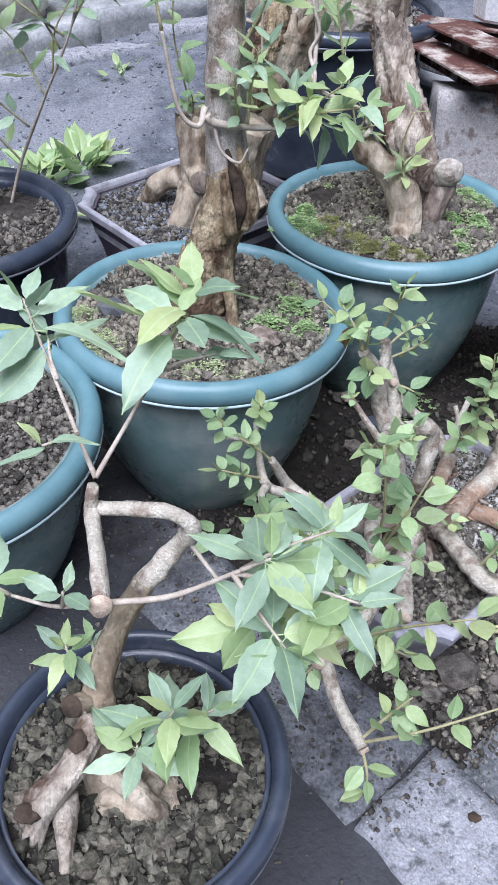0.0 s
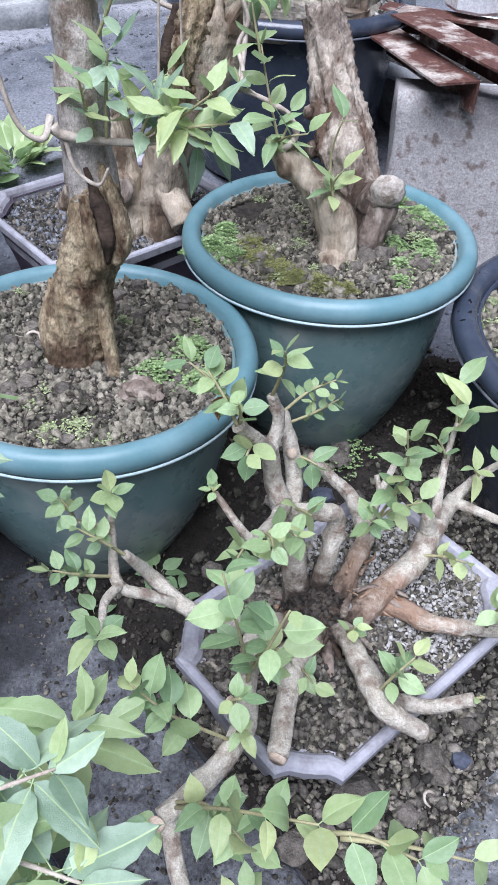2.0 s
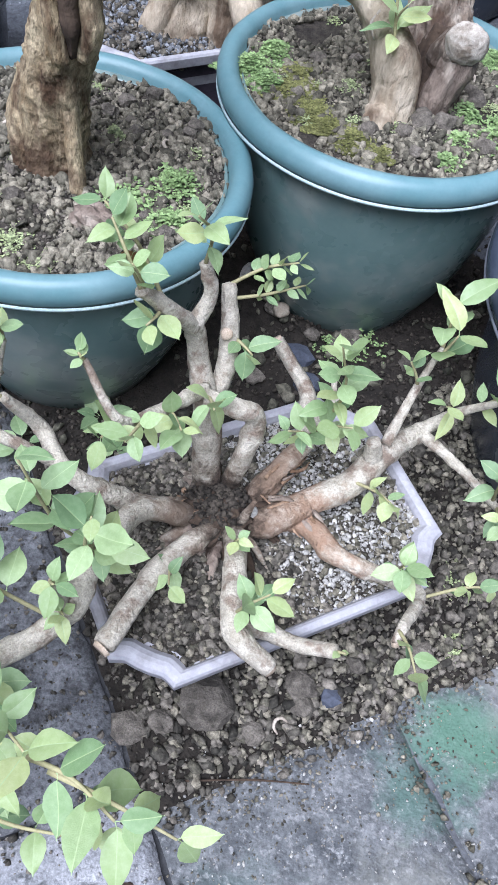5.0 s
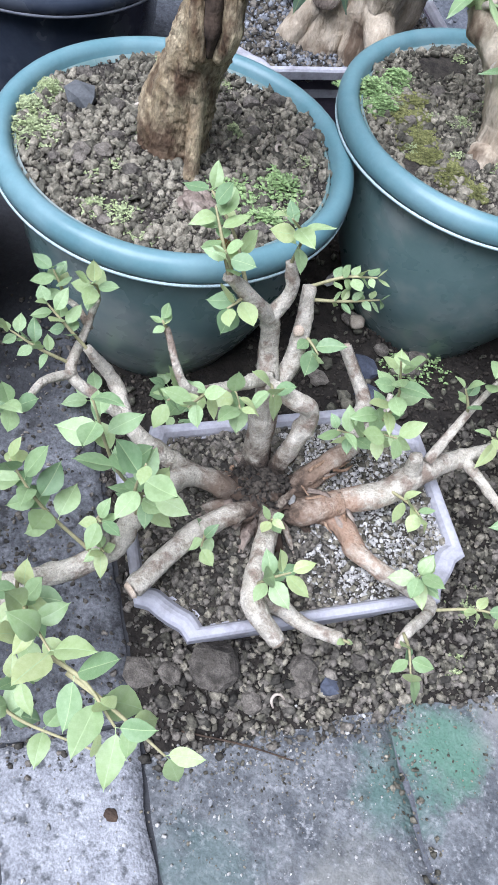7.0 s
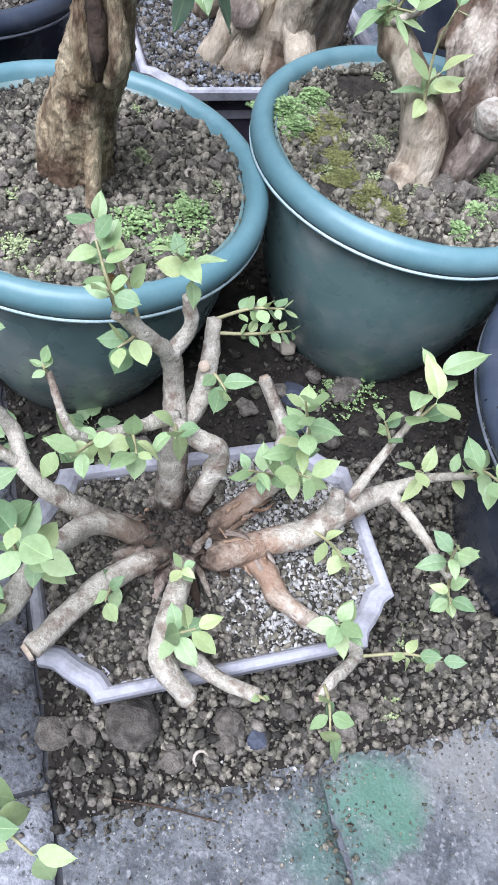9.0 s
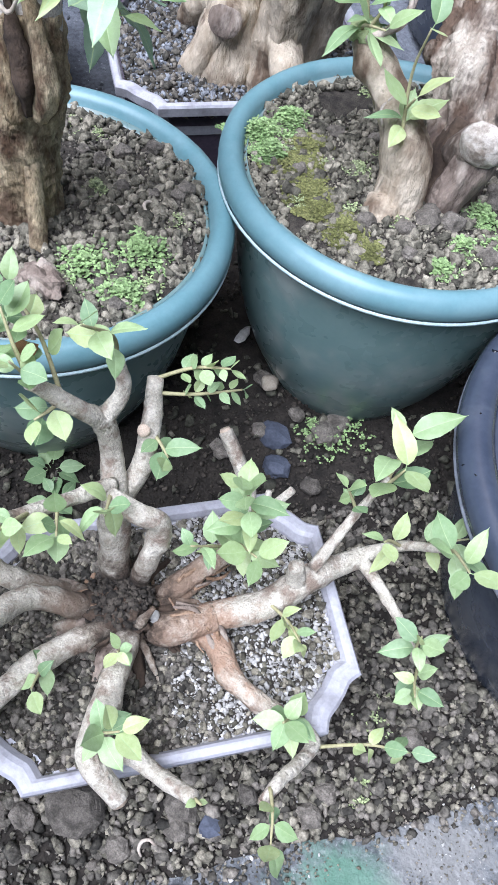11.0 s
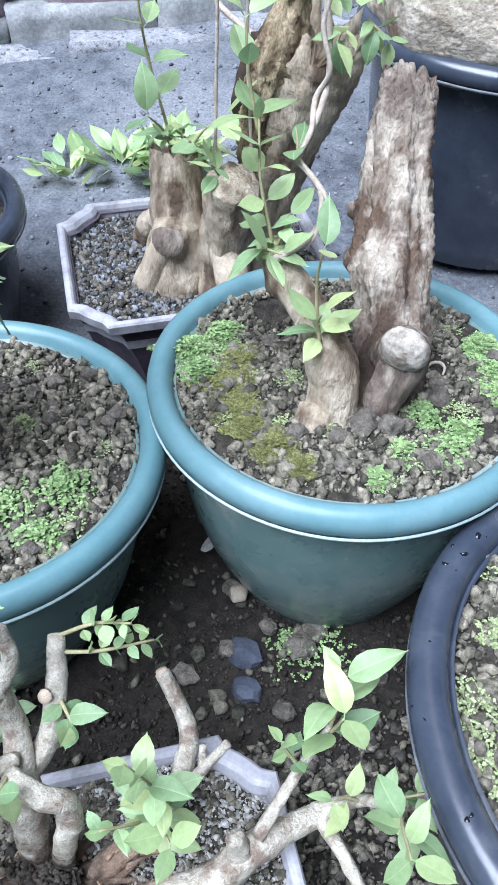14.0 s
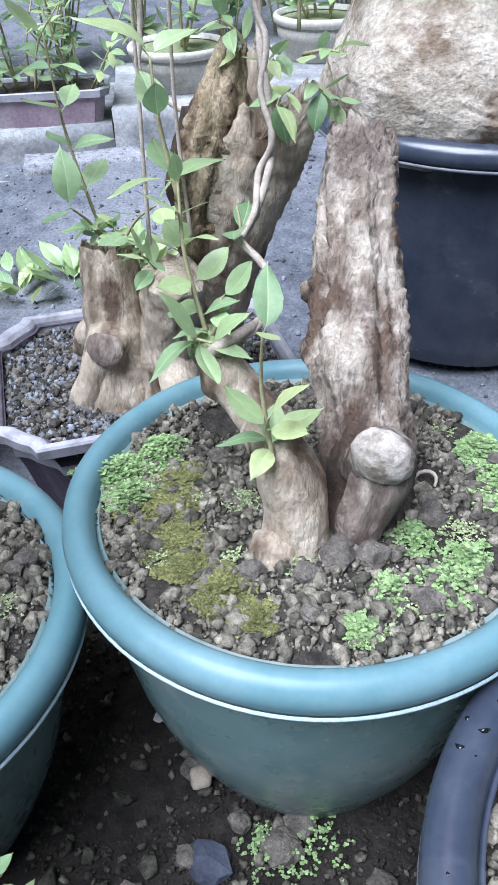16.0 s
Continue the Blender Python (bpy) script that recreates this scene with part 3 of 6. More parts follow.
def pot_soil(at, R, z, seed, coarse, material, label, hi=0.009, fine=2600, big=14, bigsize=0.010, mound=0.006, lump_mat=M_STONE, even=2.7, soil_mat=M_SOIL, slope=(0, 0), fine_mat=None, crisp=False):
    """Soil in a pot with granules on it and some single lumps."""
    c = Vector((at[0], at[1], z))
    soil = thing("soil", c, label, "potting soil", "soil in the pots", "stuff")

    def top(x, y):
        r = math.hypot(x, y) / R
        return mound * (1 - r * r) + relief(x + c.x, y + c.y, seed, 0.006)

    bm = bmesh.new()
    rings = [[bm.verts.new(c + Vector((0, 0, top(0, 0))))]]
    for i in range(1, 15):
        r = R * i / 14
        rings.append([bm.verts.new(c + Vector((r * math.cos(a), r * math.sin(a), top(r * math.cos(a), r * math.sin(a)) - (0.004 if i == 14 else 0)))) for a in (2 * math.pi * k / 48 for k in range(48))])
    for k in range(48):
        bm.faces.new((rings[0][0], rings[1][k], rings[1][(k + 1) % 48]))
    for a, b in zip(rings[1:], rings[2:]):
        for k in range(48):
            bm.faces.new((a[k], b[k], b[(k + 1) % 48], a[(k + 1) % 48]))
    part("soil_surface", bm, soil_mat, soil)
    r = np.random.default_rng(seed)
    for n, lo, h, pw in ((fine, 0.0010, 0.0030, 2.0), (coarse, 0.0020, hi * 1.2, even)):
        xy = in_disc(n, R * 0.985, r)
        s = rounded_sizes(n, lo, h, r, pw)
        keep = [k for k in range(n) if noise.noise((xy[k][0] * 13 + seed, xy[k][1] * 13, 1.5)) > (-0.3 if n == coarse else -0.7)]
        pts = [(c.x + xy[k][0], c.y + xy[k][1], c.z + top(*xy[k]) + s[k] * 0.4) for k in keep]
        bits = granules("granules", pts, s[keep], fine_mat if n == fine and fine_mat else material, soil, seed=seed + n)
        if crisp:
            bits.data.shade_flat()
    for k, (x, y) in enumerate(in_disc(big, R * 0.92, r)):
        s = bigsize * (0.6 + 0.7 * r.random())
        part("lump", blob((c.x + x, c.y + y, c.z + top(x, y) + s * 0.42), (s, s * 0.85, s * 0.75), k + seed, 2, 0.4, 1.7), lump_mat, soil, smooth=False)
    lean(soil, c, slope)
    return top


def tufts(name, spots, n, seed, material, label, size=0.004, high=0.012, category="moss", parts=3, ground=None):
    """Low cushions of many tiny leaves."""
    r = np.random.default_rng(seed)
    v, f = [], []
    for (x, y, z, rad) in spots:
        for _ in range(n):
            q = rad * r.random() ** 0.72 * 1.15
            a = r.random() * 6.283
            h = high * max(0.15, 1 - (q / rad) ** 2) * r.random() + 0.001
            q *= 1 + 0.7 * noise.noise((math.cos(a) * 2.2 + x * 40, math.sin(a) * 1.7 + y * 40, seed))
            px, py = x + q * math.cos(a), y + q * math.sin(a)
            pz = (ground(px, py) if ground else z) + h
            for _ in range(parts):
                b = r.random() * 6.283
                s = size * (0.5 + r.random())
                d = np.array([math.cos(b), math.sin(b), 0.5 * r.random() - 0.1])
                e = np.array([-d[1], d[0], 0.3 * (r.random() - 0.5)]) * 0.42
                p = np.array([px, py, pz])
                i = len(v)
                v += [tuple(p), tuple(p + d * s * 0.55 + e * s), tuple(p + d * s), tuple(p + d * s * 0.55 - e * s)]
                f += [(i, i + 1, i + 2), (i, i + 2, i + 3)]
    me = bpy.data.meshes.new(name)
    me.from_pydata(v, [], f)
    me.materials.append(material)
    return tagged(new(name, me), label, category, kind="stuff")


P0, P1, P2 = (-0.309, -0.278, 0.303), (0.0045, -0.0006, 0.310), (0.300, 0.287, 0.3366)
LEAN1, LEAN2 = (0.0, -0.044), (0.014, -0.0255)
B4, B5, PL, PB = (0.003, -0.652, 0.255), (0.741, 0.130, 0.301), (-0.450, 0.288, 0.283), (0.205, 1.050, 0.460)
round_pot("plant_pot", P0, 0.20, P0[2], 0.112, "teal", "teal plastic pot with a rolled rim and bare soil", "teal pots")
round_pot("plant_pot", P1, 0.20, P1[2], 0.112, "teal", "teal plastic pot holding a thick brown trunk", "teal pots", slope=LEAN1)
round_pot("plant_pot", P2, 0.20, P2[2], 0.112, "teal", "teal plastic pot holding two weathered stumps", "teal pots", slope=LEAN2)
round_pot("plant_pot", B4, 0.130, B4[2], 0.095, "black", "black plastic pot with a driftwood bonsai", "black pots")
pot5 = round_pot("plant_pot", B5, 0.252, B5[2], 0.19, "black", "black plastic pot with mossy soil, on the gravel", "black pots", 0.0, 0.066)
round_pot("plant_pot", PL, 0.19, PL[2], 0.14, "black", "black plastic pot with dark soil behind the teal pots", "black pots")
round_pot("plant_pot", PB, 0.2385, PB[2], 0.19, "black", "large black plastic pot with a massive pale trunk", "black pots", 0.11)
r = np.random.default_rng(55)
ag, rd = r.uniform(2.0, 5.4, 55), 0.252 + r.normal(0, 0.006, 55)
granules("water_drops", [(B5[0] + rd[k] * math.cos(ag[k]), B5[1] + rd[k] * math.sin(ag[k]), B5[2] - 0.0025 - 40 * (rd[k] - 0.252) ** 2) for k in range(55)], rounded_sizes(55, 0.002, 0.0055, r, 2.0), M_WET, pot5, "dark water drops on the rim", 56).data.shade_smooth()
pot_soil(P0, 0.186, P0[2] - 0.03, 21, 4800, M_GRANDARK, "dark grey lava granules in a teal pot", 0.0062, 4500, 10, 0.008)
top1 = pot_soil(P1, 0.187, P1[2] - 0.018, 22, 4700, M_GRAN, "brown soil with lava granules in a teal pot", 0.0062, 5000, 34, 0.0095, slope=LEAN1, fine_mat=M_GRANDARK)
top2 = pot_soil(P2, 0.187, P2[2] - 0.018, 23, 5000, M_GRAN, "brown granular soil with moss in a teal pot", 0.0060, 5000, 20, 0.0095, slope=LEAN2)
pot_soil(B4, 0.120, B4[2] - 0.03, 24, 1700, M_GRANMOSS, "coarse mossy lava granules in a black pot", 0.0060, 900, 90, 0.0074, lump_mat=M_MOSSTONE, even=1.5, soil_mat=M_EARTH, crisp=True)
top5 = pot_soil(B5, 0.235, B5[2] - 0.03, 25, 4200, M_GRAN, "mossy granular soil in a black pot", 0.008, 4000, 18, 0.014)
pot_soil(PL, 0.177, PL[2] - 0.035, 26, 2600, M_GRANDARK, "dark granular soil in a black pot", 0.007, 2600, 8, 0.010)
pot_soil(PB, 0.218, PB[2] - 0.02, 27, 900, M_GRIT, "pale grey grit in a large black pot", 0.006, 2600, 0)


def cut_outline(a, b, c):
    """Rectangle with concave notched corners, half sizes a and b."""
    pts = []
    for sx, sy in ((1, 1), (-1, 1), (-1, -1), (1, -1)):
        near = [(a, b - c), (a - c * 0.20, b - c * 0.92), (a - c * 0.30, b - c * 0.86), (a - c * 0.46, b - c * 0.66), (a - c * 0.66, b - c * 0.46), (a - c * 0.86, b - c * 0.30), (a - c * 0.92, b - c * 0.20), (a - c, b)]
        pts += [(sx * x, sy * y) for x, y in (near if sx * sy > 0 else near[::-1])]
    return pts


def tray(name, u, v, a, b, c, H, body_mat, label, foot=0.03, lipw=0.016, lo=0.012):
    at = uv(u, v)
    ob = thing(name, at, label, "bonsai tray", "bonsai trays")

    def loft(levels):
        bm = bmesh.new()
        rings = []
        for d, z in levels:
            pts = cut_outline(a - d, b - d, c if d < 0.0055 else c + (d - 0.005) * 0.4)
            rings.append([bm.verts.new(uv(u + x, v + y, z)) for x, y in pts])
        for r0, r1 in zip(rings, rings[1:]):
            n = len(r0)
            for k in range(n):
                bm.faces.new((r0[k], r0[(k + 1) % n], r1[(k + 1) % n], r1[k]))
        return bm, rings

    bm, rings = loft([(foot + 0.01, lo), (foot, lo), (foot * 0.55, H * 0.6), (0.012, H - 0.020), (0.010, H - 0.013), (lipw + 0.006, H - 0.013)])
    bm.faces.new(rings[0][::-1])
    part("body", bm, body_mat, ob, smooth=False)
    bm, _ = loft([(0.011, H - 0.018), (0.001, H - 0.017), (0.0, H - 0.004), (0.002, H - 0.001), (0.006, H), (lipw - 0.003, H), (lipw, H - 0.002), (lipw + 0.003, H - 0.008), (lipw + 0.008, H - 0.06)])
    part("rim", bm, M_TRAY, ob, "flat mauve rim with notched corners", smooth=False)
    return ob


tray1 = tray("bonsai_tray", 0.076, -0.413, 0.185, 0.128, 0.047, 0.135, M_TRAY, "mauve notched bonsai tray standing on gravel", 0.028, 0.0115, 0.022)
for sx in (-1, 1):
    for sy in (-1, 1):
        p = uv(0.076 + sx * 0.105, -0.413 + sy * 0.055)
        part("foot", lathe([(0.001, 0.0), (0.022, 0.0), (0.026, 0.026), (0.001, 0.026)], p, 12), M_TRAY, tray1)
tray("bonsai_tray", 0.325, 0.42, 0.197, 0.163, 0.05, 0.222, M_TRAYDARK, "mauve notched tray with a dark deep body", 0.05, 0.011, 0.0)


def tray_soil(u, v, a, b, c, z, seed, label, mixes, mound=0.0):
    soil = thing("soil", uv(u, v, z), label, "potting soil", "soil in the trays", "stuff")

    def top(x, y):
        p = uv(u + x, v + y)
        return z + relief(p.x, p.y, seed, 0.005) + mound * max(0, 1 - (x / a) ** 2 - (y / b) ** 2)

    bm = bmesh.new()
    nu, nv = 36, 26
    g = {}
    for i in range(nu + 1):
        for j in range(nv + 1):
            x, y = a * (2 * i / nu - 1), b * (2 * j / nv - 1)
            over = abs(x) + abs(y) - (a + b - c)
            if over > 0:
                x -= math.copysign(over / 2, x)
                y -= math.copysign(over / 2, y)
            g[i, j] = bm.verts.new(uv(u + x, v + y, top(x, y)))
    for i in range(nu):
        for j in range(nv):
            bm.faces.new((g[i, j], g[i + 1, j], g[i + 1, j + 1], g[i, j + 1]))
    part("soil_surface", bm, M_SOIL, soil)
    r = np.random.default_rng(seed)
    for n, lo, h, pw, material, span in mixes:
        xs, ys = (span[0] + (span[1] - span[0]) * r.random(n)) * a, (2 * r.random(n) - 1) * b
        s = rounded_sizes(n, lo, h, r, pw)
        pts, ss = [], []
        for k in range(n):
            if abs(xs[k]) + abs(ys[k]) < a + b - c:
                pts.append(tuple(uv(u + xs[k], v + ys[k], top(xs[k], ys[k]) + s[k] * 0.35)))
                ss.append(s[k])
        granules("granules", pts, ss, material, soil, seed=seed + n)
    return soil


tray_soil(0.076, -0.413, 0.172, 0.115, 0.053, 0.121, 31, "grey grit and dark granules in a notched tray", ((3600, 0.0014, 0.0055, 2.0, M_GRANDARK, (-1, 0.2)), (7000, 0.0009, 0.0034, 2.5, M_GRIT, (0.0, 1)), (2600, 0.0014, 0.0055, 2.0, M_GRAN, (-1, 1))), 0.010)
tray_soil(0.325, 0.42, 0.184, 0.150, 0.06, 0.198, 32, "dark grey granular soil in a notched tray", ((5000, 0.0015, 0.005, 2.0, M_GRANBLUE, (-1, 1)), (2400, 0.0025, 0.0065, 1.6, M_GRANDARK, (-1, 1))), 0.012)

# ---- concrete block, steel beams, basin behind the pots ----
bm = bmesh.new()
bmesh.ops.create_cube(bm, size=1.0)
bmesh.ops.subdivide_edges(bm, edges=bm.edges, cuts=9, use_grid_fill=True)
for w in bm.verts:
    w.co = Vector((w.co.x * 0.24, w.co.y * 0.12, w.co.z * 0.36))
    w.co += Vector((noise.noise(w.co * 9), noise.noise(w.co * 9 + Vector((5, 0, 0))), noise.noise(w.co * 9 + Vector((0, 5, 0))))) * 0.006
    w.co = pose(0.535, 0.70, 0.215, -8, 0, -4) @ w.co
tagged(part("concrete_block", bm, M_BLOCK), "rough grey cast concrete block leaning behind the pots", "concrete block")


# ---- leaves and twigs ----
def leaf_mesh(name, width, droop, fold, wavy, material, seed):
    """One leaf, 1 long along +y: pointed, folded along a pale midrib, drooping, with a wavy toothed edge and a stalk."""
    bm = bmesh.new()
    rows = []
    n = 10
    cols = (-1, -0.55, -0.07, 0, 0.07, 0.55, 1)
    for i in range(n + 1):
        t = i / n
        half = width * 0.5 * math.sin(math.pi * t**0.92) ** 0.8 * (1 - 0.22 * t) * 1.12 + 0.004
        y = 0.10 + 0.90 * t
        z = -droop * t * t + 0.03 * math.sin(t * 4 + seed)
        side = 0.04 * math.sin(t * 2.2 + seed * 1.7)
        row = []
        for s in cols:
            e = 1 + (0.08 * wavy * (1 if i % 2 else -1) if abs(s) == 1 else 0)
            x = s * half * e if abs(s) > 0.1 else math.copysign(min(0.0075, half), s) if s else 0.0
            row.append(bm.verts.new((x + side, y - 0.05 * abs(s) * t, z + fold * abs(x) * (1 - 0.5 * abs(s)) + 0.025 * wavy * math.sin(8 * t + s * 2 + seed) * abs(s))))
        rows.append(row)
    for a, b in zip(rows, rows[1:]):
        for k in range(len(cols) - 1):
            f = bm.faces.new((a[k], a[k + 1], b[k + 1], b[k]))
            f.material_index = 1 if k in (2, 3) else 0
    for q0, q1, y0, y1 in ((0.014, 0.010, -0.03, 0.13),):
        r0 = [bm.verts.new((q0 * math.cos(q), y0, q0 * math.sin(q) - 0.004)) for q in (0, 2.1, 4.2)]
        r1 = [bm.verts.new((q1 * math.cos(q) + 0.04 * math.sin(seed * 1.7), y1, q1 * math.sin(q) - 0.004)) for q in (0, 2.1, 4.2)]
        for k in range(3):
            bm.faces.new((r0[k], r0[(k + 1) % 3], r1[(k + 1) % 3], r1[k])).material_index = 1
    me = mesh_of(name, bm, material)
    me.materials.append(M_VEIN)
    return me


LEAVES = {}
for key, width, materials in (("round", 0.56, (M_LEAF, M_YOUNG)), ("lance", 0.37, (M_BLUELEAF, M_YOUNG)), ("oval", 0.47, (M_LEAF, M_YOUNG))):
    for tone, material in zip(("old", "young"), materials):
        LEAVES[key, tone] = [leaf_mesh("leaf", width * w, d, f, 0.6 if key == "lance" else 0.25, material, k) for k, (w, d, f) in enumerate(((1.0, 0.18, 0.25), (0.9, 0.35, 0.4), (1.08, 0.05, 0.15), (0.95, 0.25, 0.1), (1.0, -0.1, 0.5)))]


def put_leaf(tree, at, way, size, key, tone, rng, up=Vector((0, 0, 1))):
    y = way.normalized()
    x = y.cross(up)
    x = x.normalized() if x.length > 1e-3 else Vector((1, 0, 0))
    z = x.cross(y)
    roll = Matrix.Rotation(rng.uniform(-0.5, 0.5), 4, "Y")
    m = Matrix((x, y, z)).transposed().to_4x4()
    ob = new("leaf", LEAVES[key, tone][rng.randrange(5)])
    ob.matrix_basis = Matrix.Translation(at) @ m @ roll @ Matrix.Scale(size, 4)
    return link(ob, tree)


def sprig(tree, base, tip, n, size, key="round", young=0.4, seed=0, bend=0.0, start=0.35, thick=0.0016, twig_mat=None, droop=0.15, side=1.0):
    """A twig with leaves in pairs along it and a tuft at its tip."""
    rng = random.Random(seed * 7919 + n)
    a, b = Vector(base), Vector(tip)
    length = (b - a).length
    mid = (a + b) / 2 + Vector((rng.uniform(-1, 1), rng.uniform(-1, 1), 0.6)) * length * (0.10 + bend)
    twig = part("twig", limb([a, mid, b], [thick * 1.3, thick, thick * 0.6], 6, max(0.004, length / 14), 0.1, seed=seed), twig_mat or M_TWIG, tree)
    turn = rng.uniform(0, 6.28)
    for k in range(n):
        t = start + (1 - start) * (k // 2) / max(1, (n - 1) // 2)
        p = a * (1 - t) ** 2 + mid * 2 * t * (1 - t) + b * t * t
        p = p * 0.5 + (a.lerp(mid, t * 2) if t < 0.5 else mid.lerp(b, t * 2 - 1)) * 0.5
        axis = ((mid - a) * (1 - t) + (b - mid) * t).normalized()
        s1 = axis.orthogonal().normalized()
        s2 = axis.cross(s1)
        ang = turn + (k % 2) * math.pi + (k // 2) * 1.5 + rng.uniform(-0.4, 0.4)
        out = s1 * math.cos(ang) + s2 * math.sin(ang)
        last = t > 0.9
        way = out * side + axis * (0.9 if last else 0.55) + Vector((0, 0, rng.uniform(-0.05, 0.5) - droop - (0.2 if not last else 0.0)))
        s = size * rng.uniform(0.72, 1.12) * (0.75 if last and k % 3 == 0 else 1)
        put_leaf(twig, p, way, s, key, "young" if rng.random() < young + (0.3 if last else 0) else "old", rng)


def rosette(tree, base, tip, n, size, key="lance", seed=0, young=0.3, thick=0.002, twig_mat=None, level=0.0):
    """A shoot that ends in leaves spread all round, the inner ones small, upright and yellowish."""
    rng = random.Random(seed * 613 + n)
    a, b = Vector(base), Vector(tip)
    mid = (a + b) / 2 + Vector((rng.uniform(-1, 1), rng.uniform(-1, 1), 0.2)) * (b - a).length * 0.06
    twig = part("twig", limb([a, mid, b], [thick * 1.4, thick, thick * 0.6], 7, 0.006, 0.1, seed=seed), twig_mat or M_TWIG, tree)
    turn = rng.uniform(0, 6.28)
    axis = (b - mid).normalized() * 0.35 + Vector((0, 0, 0.4))
    for k in range(n):
        f = k / max(1, n - 1)
        ang = turn + k * 2.4 + rng.uniform(-0.3, 0.3)
        p = b - (b - mid).normalized() * (1 - f) * min(0.03, (b - mid).length * 0.5)
        way = Vector((math.cos(ang), math.sin(ang), level + rng.uniform(-0.3, 0.15) + 0.75 * f**3)) + axis * (0.15 + 0.6 * f**2)
        s = size * rng.uniform(0.75, 1.1) * (1 - 0.5 * f**2)
        put_leaf(twig, p, way, s, key, "young" if rng.random() < young + 0.55 * f**4 else "old", rng)


def cut_face(tree, at, way, r, material=None, label="pale sawn cut"):
    """A sawn end: a shallow dished disc with a bark rim."""
    w = Vector(way).normalized()
    a = w.orthogonal().normalized()
    b = w.cross(a)
    bm = bmesh.new()
    mid = bm.verts.new(Vector(at) + w * 0.0005)
    r1 = [bm.verts.new(Vector(at) + w * 0.0012 + (a * math.cos(q) + b * math.sin(q)) * r * (0.8 + 0.05 * math.sin(3 * q))) for q in (2 * math.pi * k / 14 for k in range(14))]
    r2 = [bm.verts.new(Vector(at) - w * 0.003 + (a * math.cos(2 * math.pi * k / 14) + b * math.sin(2 * math.pi * k / 14)) * r) for k in range(14)]
    for k in range(14):
        j = (k + 1) % 14
        bm.faces.new((mid, r1[k], r1[j]))
        bm.faces.new((r1[k], r2[k], r2[j], r1[j]))
    return part("cut_end", bm, material or M_CUT, tree, label)


# ---- sprawling bonsai in the notched tray ----
tree = thing("bonsai_tree", (0.3159, -0.2407, 0.1249), "many-armed pale bonsai with fresh green leaves in a notched tray", "bonsai", "bonsai trees")


def arm(pts, radii, material=M_BARK, label="", name="branch", seg=14, lump=0.13, ridge=0.12, rough=0.07, owner=None, **kw):
    arm.count += 1
    kw.setdefault("swell", 0.55)
    if "knots" not in kw and max(radii) > 0.007:
        run = sum((Vector(b) - Vector(a)).length for a, b in zip(pts, pts[1:]))
        kw["knots"] = int(run / max(0.012, 1.6 * sum(radii) / len(radii)))
        seg = max(seg, 18)
    return part(name, limb(pts, [r * arm.k for r in radii], seg, 0.004, lump, ridge, rough, seed=arm.count * 1.7, **kw), material, owner or tree, label)


arm.count, arm.k = 0, 0.74
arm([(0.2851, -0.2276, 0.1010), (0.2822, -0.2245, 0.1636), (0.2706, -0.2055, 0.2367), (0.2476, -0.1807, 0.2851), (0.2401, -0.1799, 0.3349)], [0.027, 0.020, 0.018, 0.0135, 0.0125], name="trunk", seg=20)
arm([(0.2420, -0.1802, 0.3245), (0.2304, -0.2003, 0.3584), (0.2090, -0.2221, 0.3971)], [0.0115, 0.010, 0.008])
arm([(0.2406, -0.1797, 0.3295), (0.2469, -0.1623, 0.3540), (0.2380, -0.1570, 0.3831)], [0.0105, 0.0085, 0.007])
arm([(0.2646, -0.2029, 0.2348), (0.2701, -0.1723, 0.2591), (0.2655, -0.1478, 0.2939), (0.2500, -0.1210, 0.3310)], [0.0135, 0.0125, 0.0125, 0.009])
arm([(0.2980, -0.2182, 0.1002), (0.3110, -0.2178, 0.1828), (0.3180, -0.2020, 0.2549), (0.3022, -0.2119, 0.2775), (0.2702, -0.2118, 0.2749)], [0.015, 0.0125, 0.013, 0.012, 0.011])
arm([(0.2641, -0.1983, 0.2697), (0.2417, -0.2664, 0.3021), (0.2290, -0.3079, 0.3399), (0.1960, -0.2950, 0.3820)], [0.009, 0.0075, 0.006, 0.004])
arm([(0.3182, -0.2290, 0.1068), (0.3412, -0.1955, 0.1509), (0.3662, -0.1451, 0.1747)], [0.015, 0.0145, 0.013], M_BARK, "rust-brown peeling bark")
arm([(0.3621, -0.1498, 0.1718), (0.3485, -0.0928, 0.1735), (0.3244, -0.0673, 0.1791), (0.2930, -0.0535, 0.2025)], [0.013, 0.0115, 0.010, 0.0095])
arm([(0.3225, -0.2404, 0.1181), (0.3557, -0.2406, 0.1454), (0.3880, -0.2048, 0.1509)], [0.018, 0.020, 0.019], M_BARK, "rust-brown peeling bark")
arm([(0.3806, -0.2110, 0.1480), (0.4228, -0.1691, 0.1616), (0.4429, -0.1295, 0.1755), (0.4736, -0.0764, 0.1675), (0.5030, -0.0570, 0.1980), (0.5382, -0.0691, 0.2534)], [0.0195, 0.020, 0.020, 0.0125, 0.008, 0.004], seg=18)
arm([(0.4368, -0.1433, 0.1711), (0.4326, -0.1417, 0.1928), (0.4293, -0.1421, 0.2097)], [0.016, 0.013, 0.010])
arm([(0.4736, -0.0764, 0.1675), (0.5202, -0.1030, 0.1728), (0.5700, -0.1450, 0.1830)], [0.0095, 0.0075, 0.005])
arm([(0.4427, -0.1259, 0.1916), (0.4509, -0.0748, 0.2353), (0.4598, -0.0458, 0.2708)], [0.0085, 0.006, 0.004])
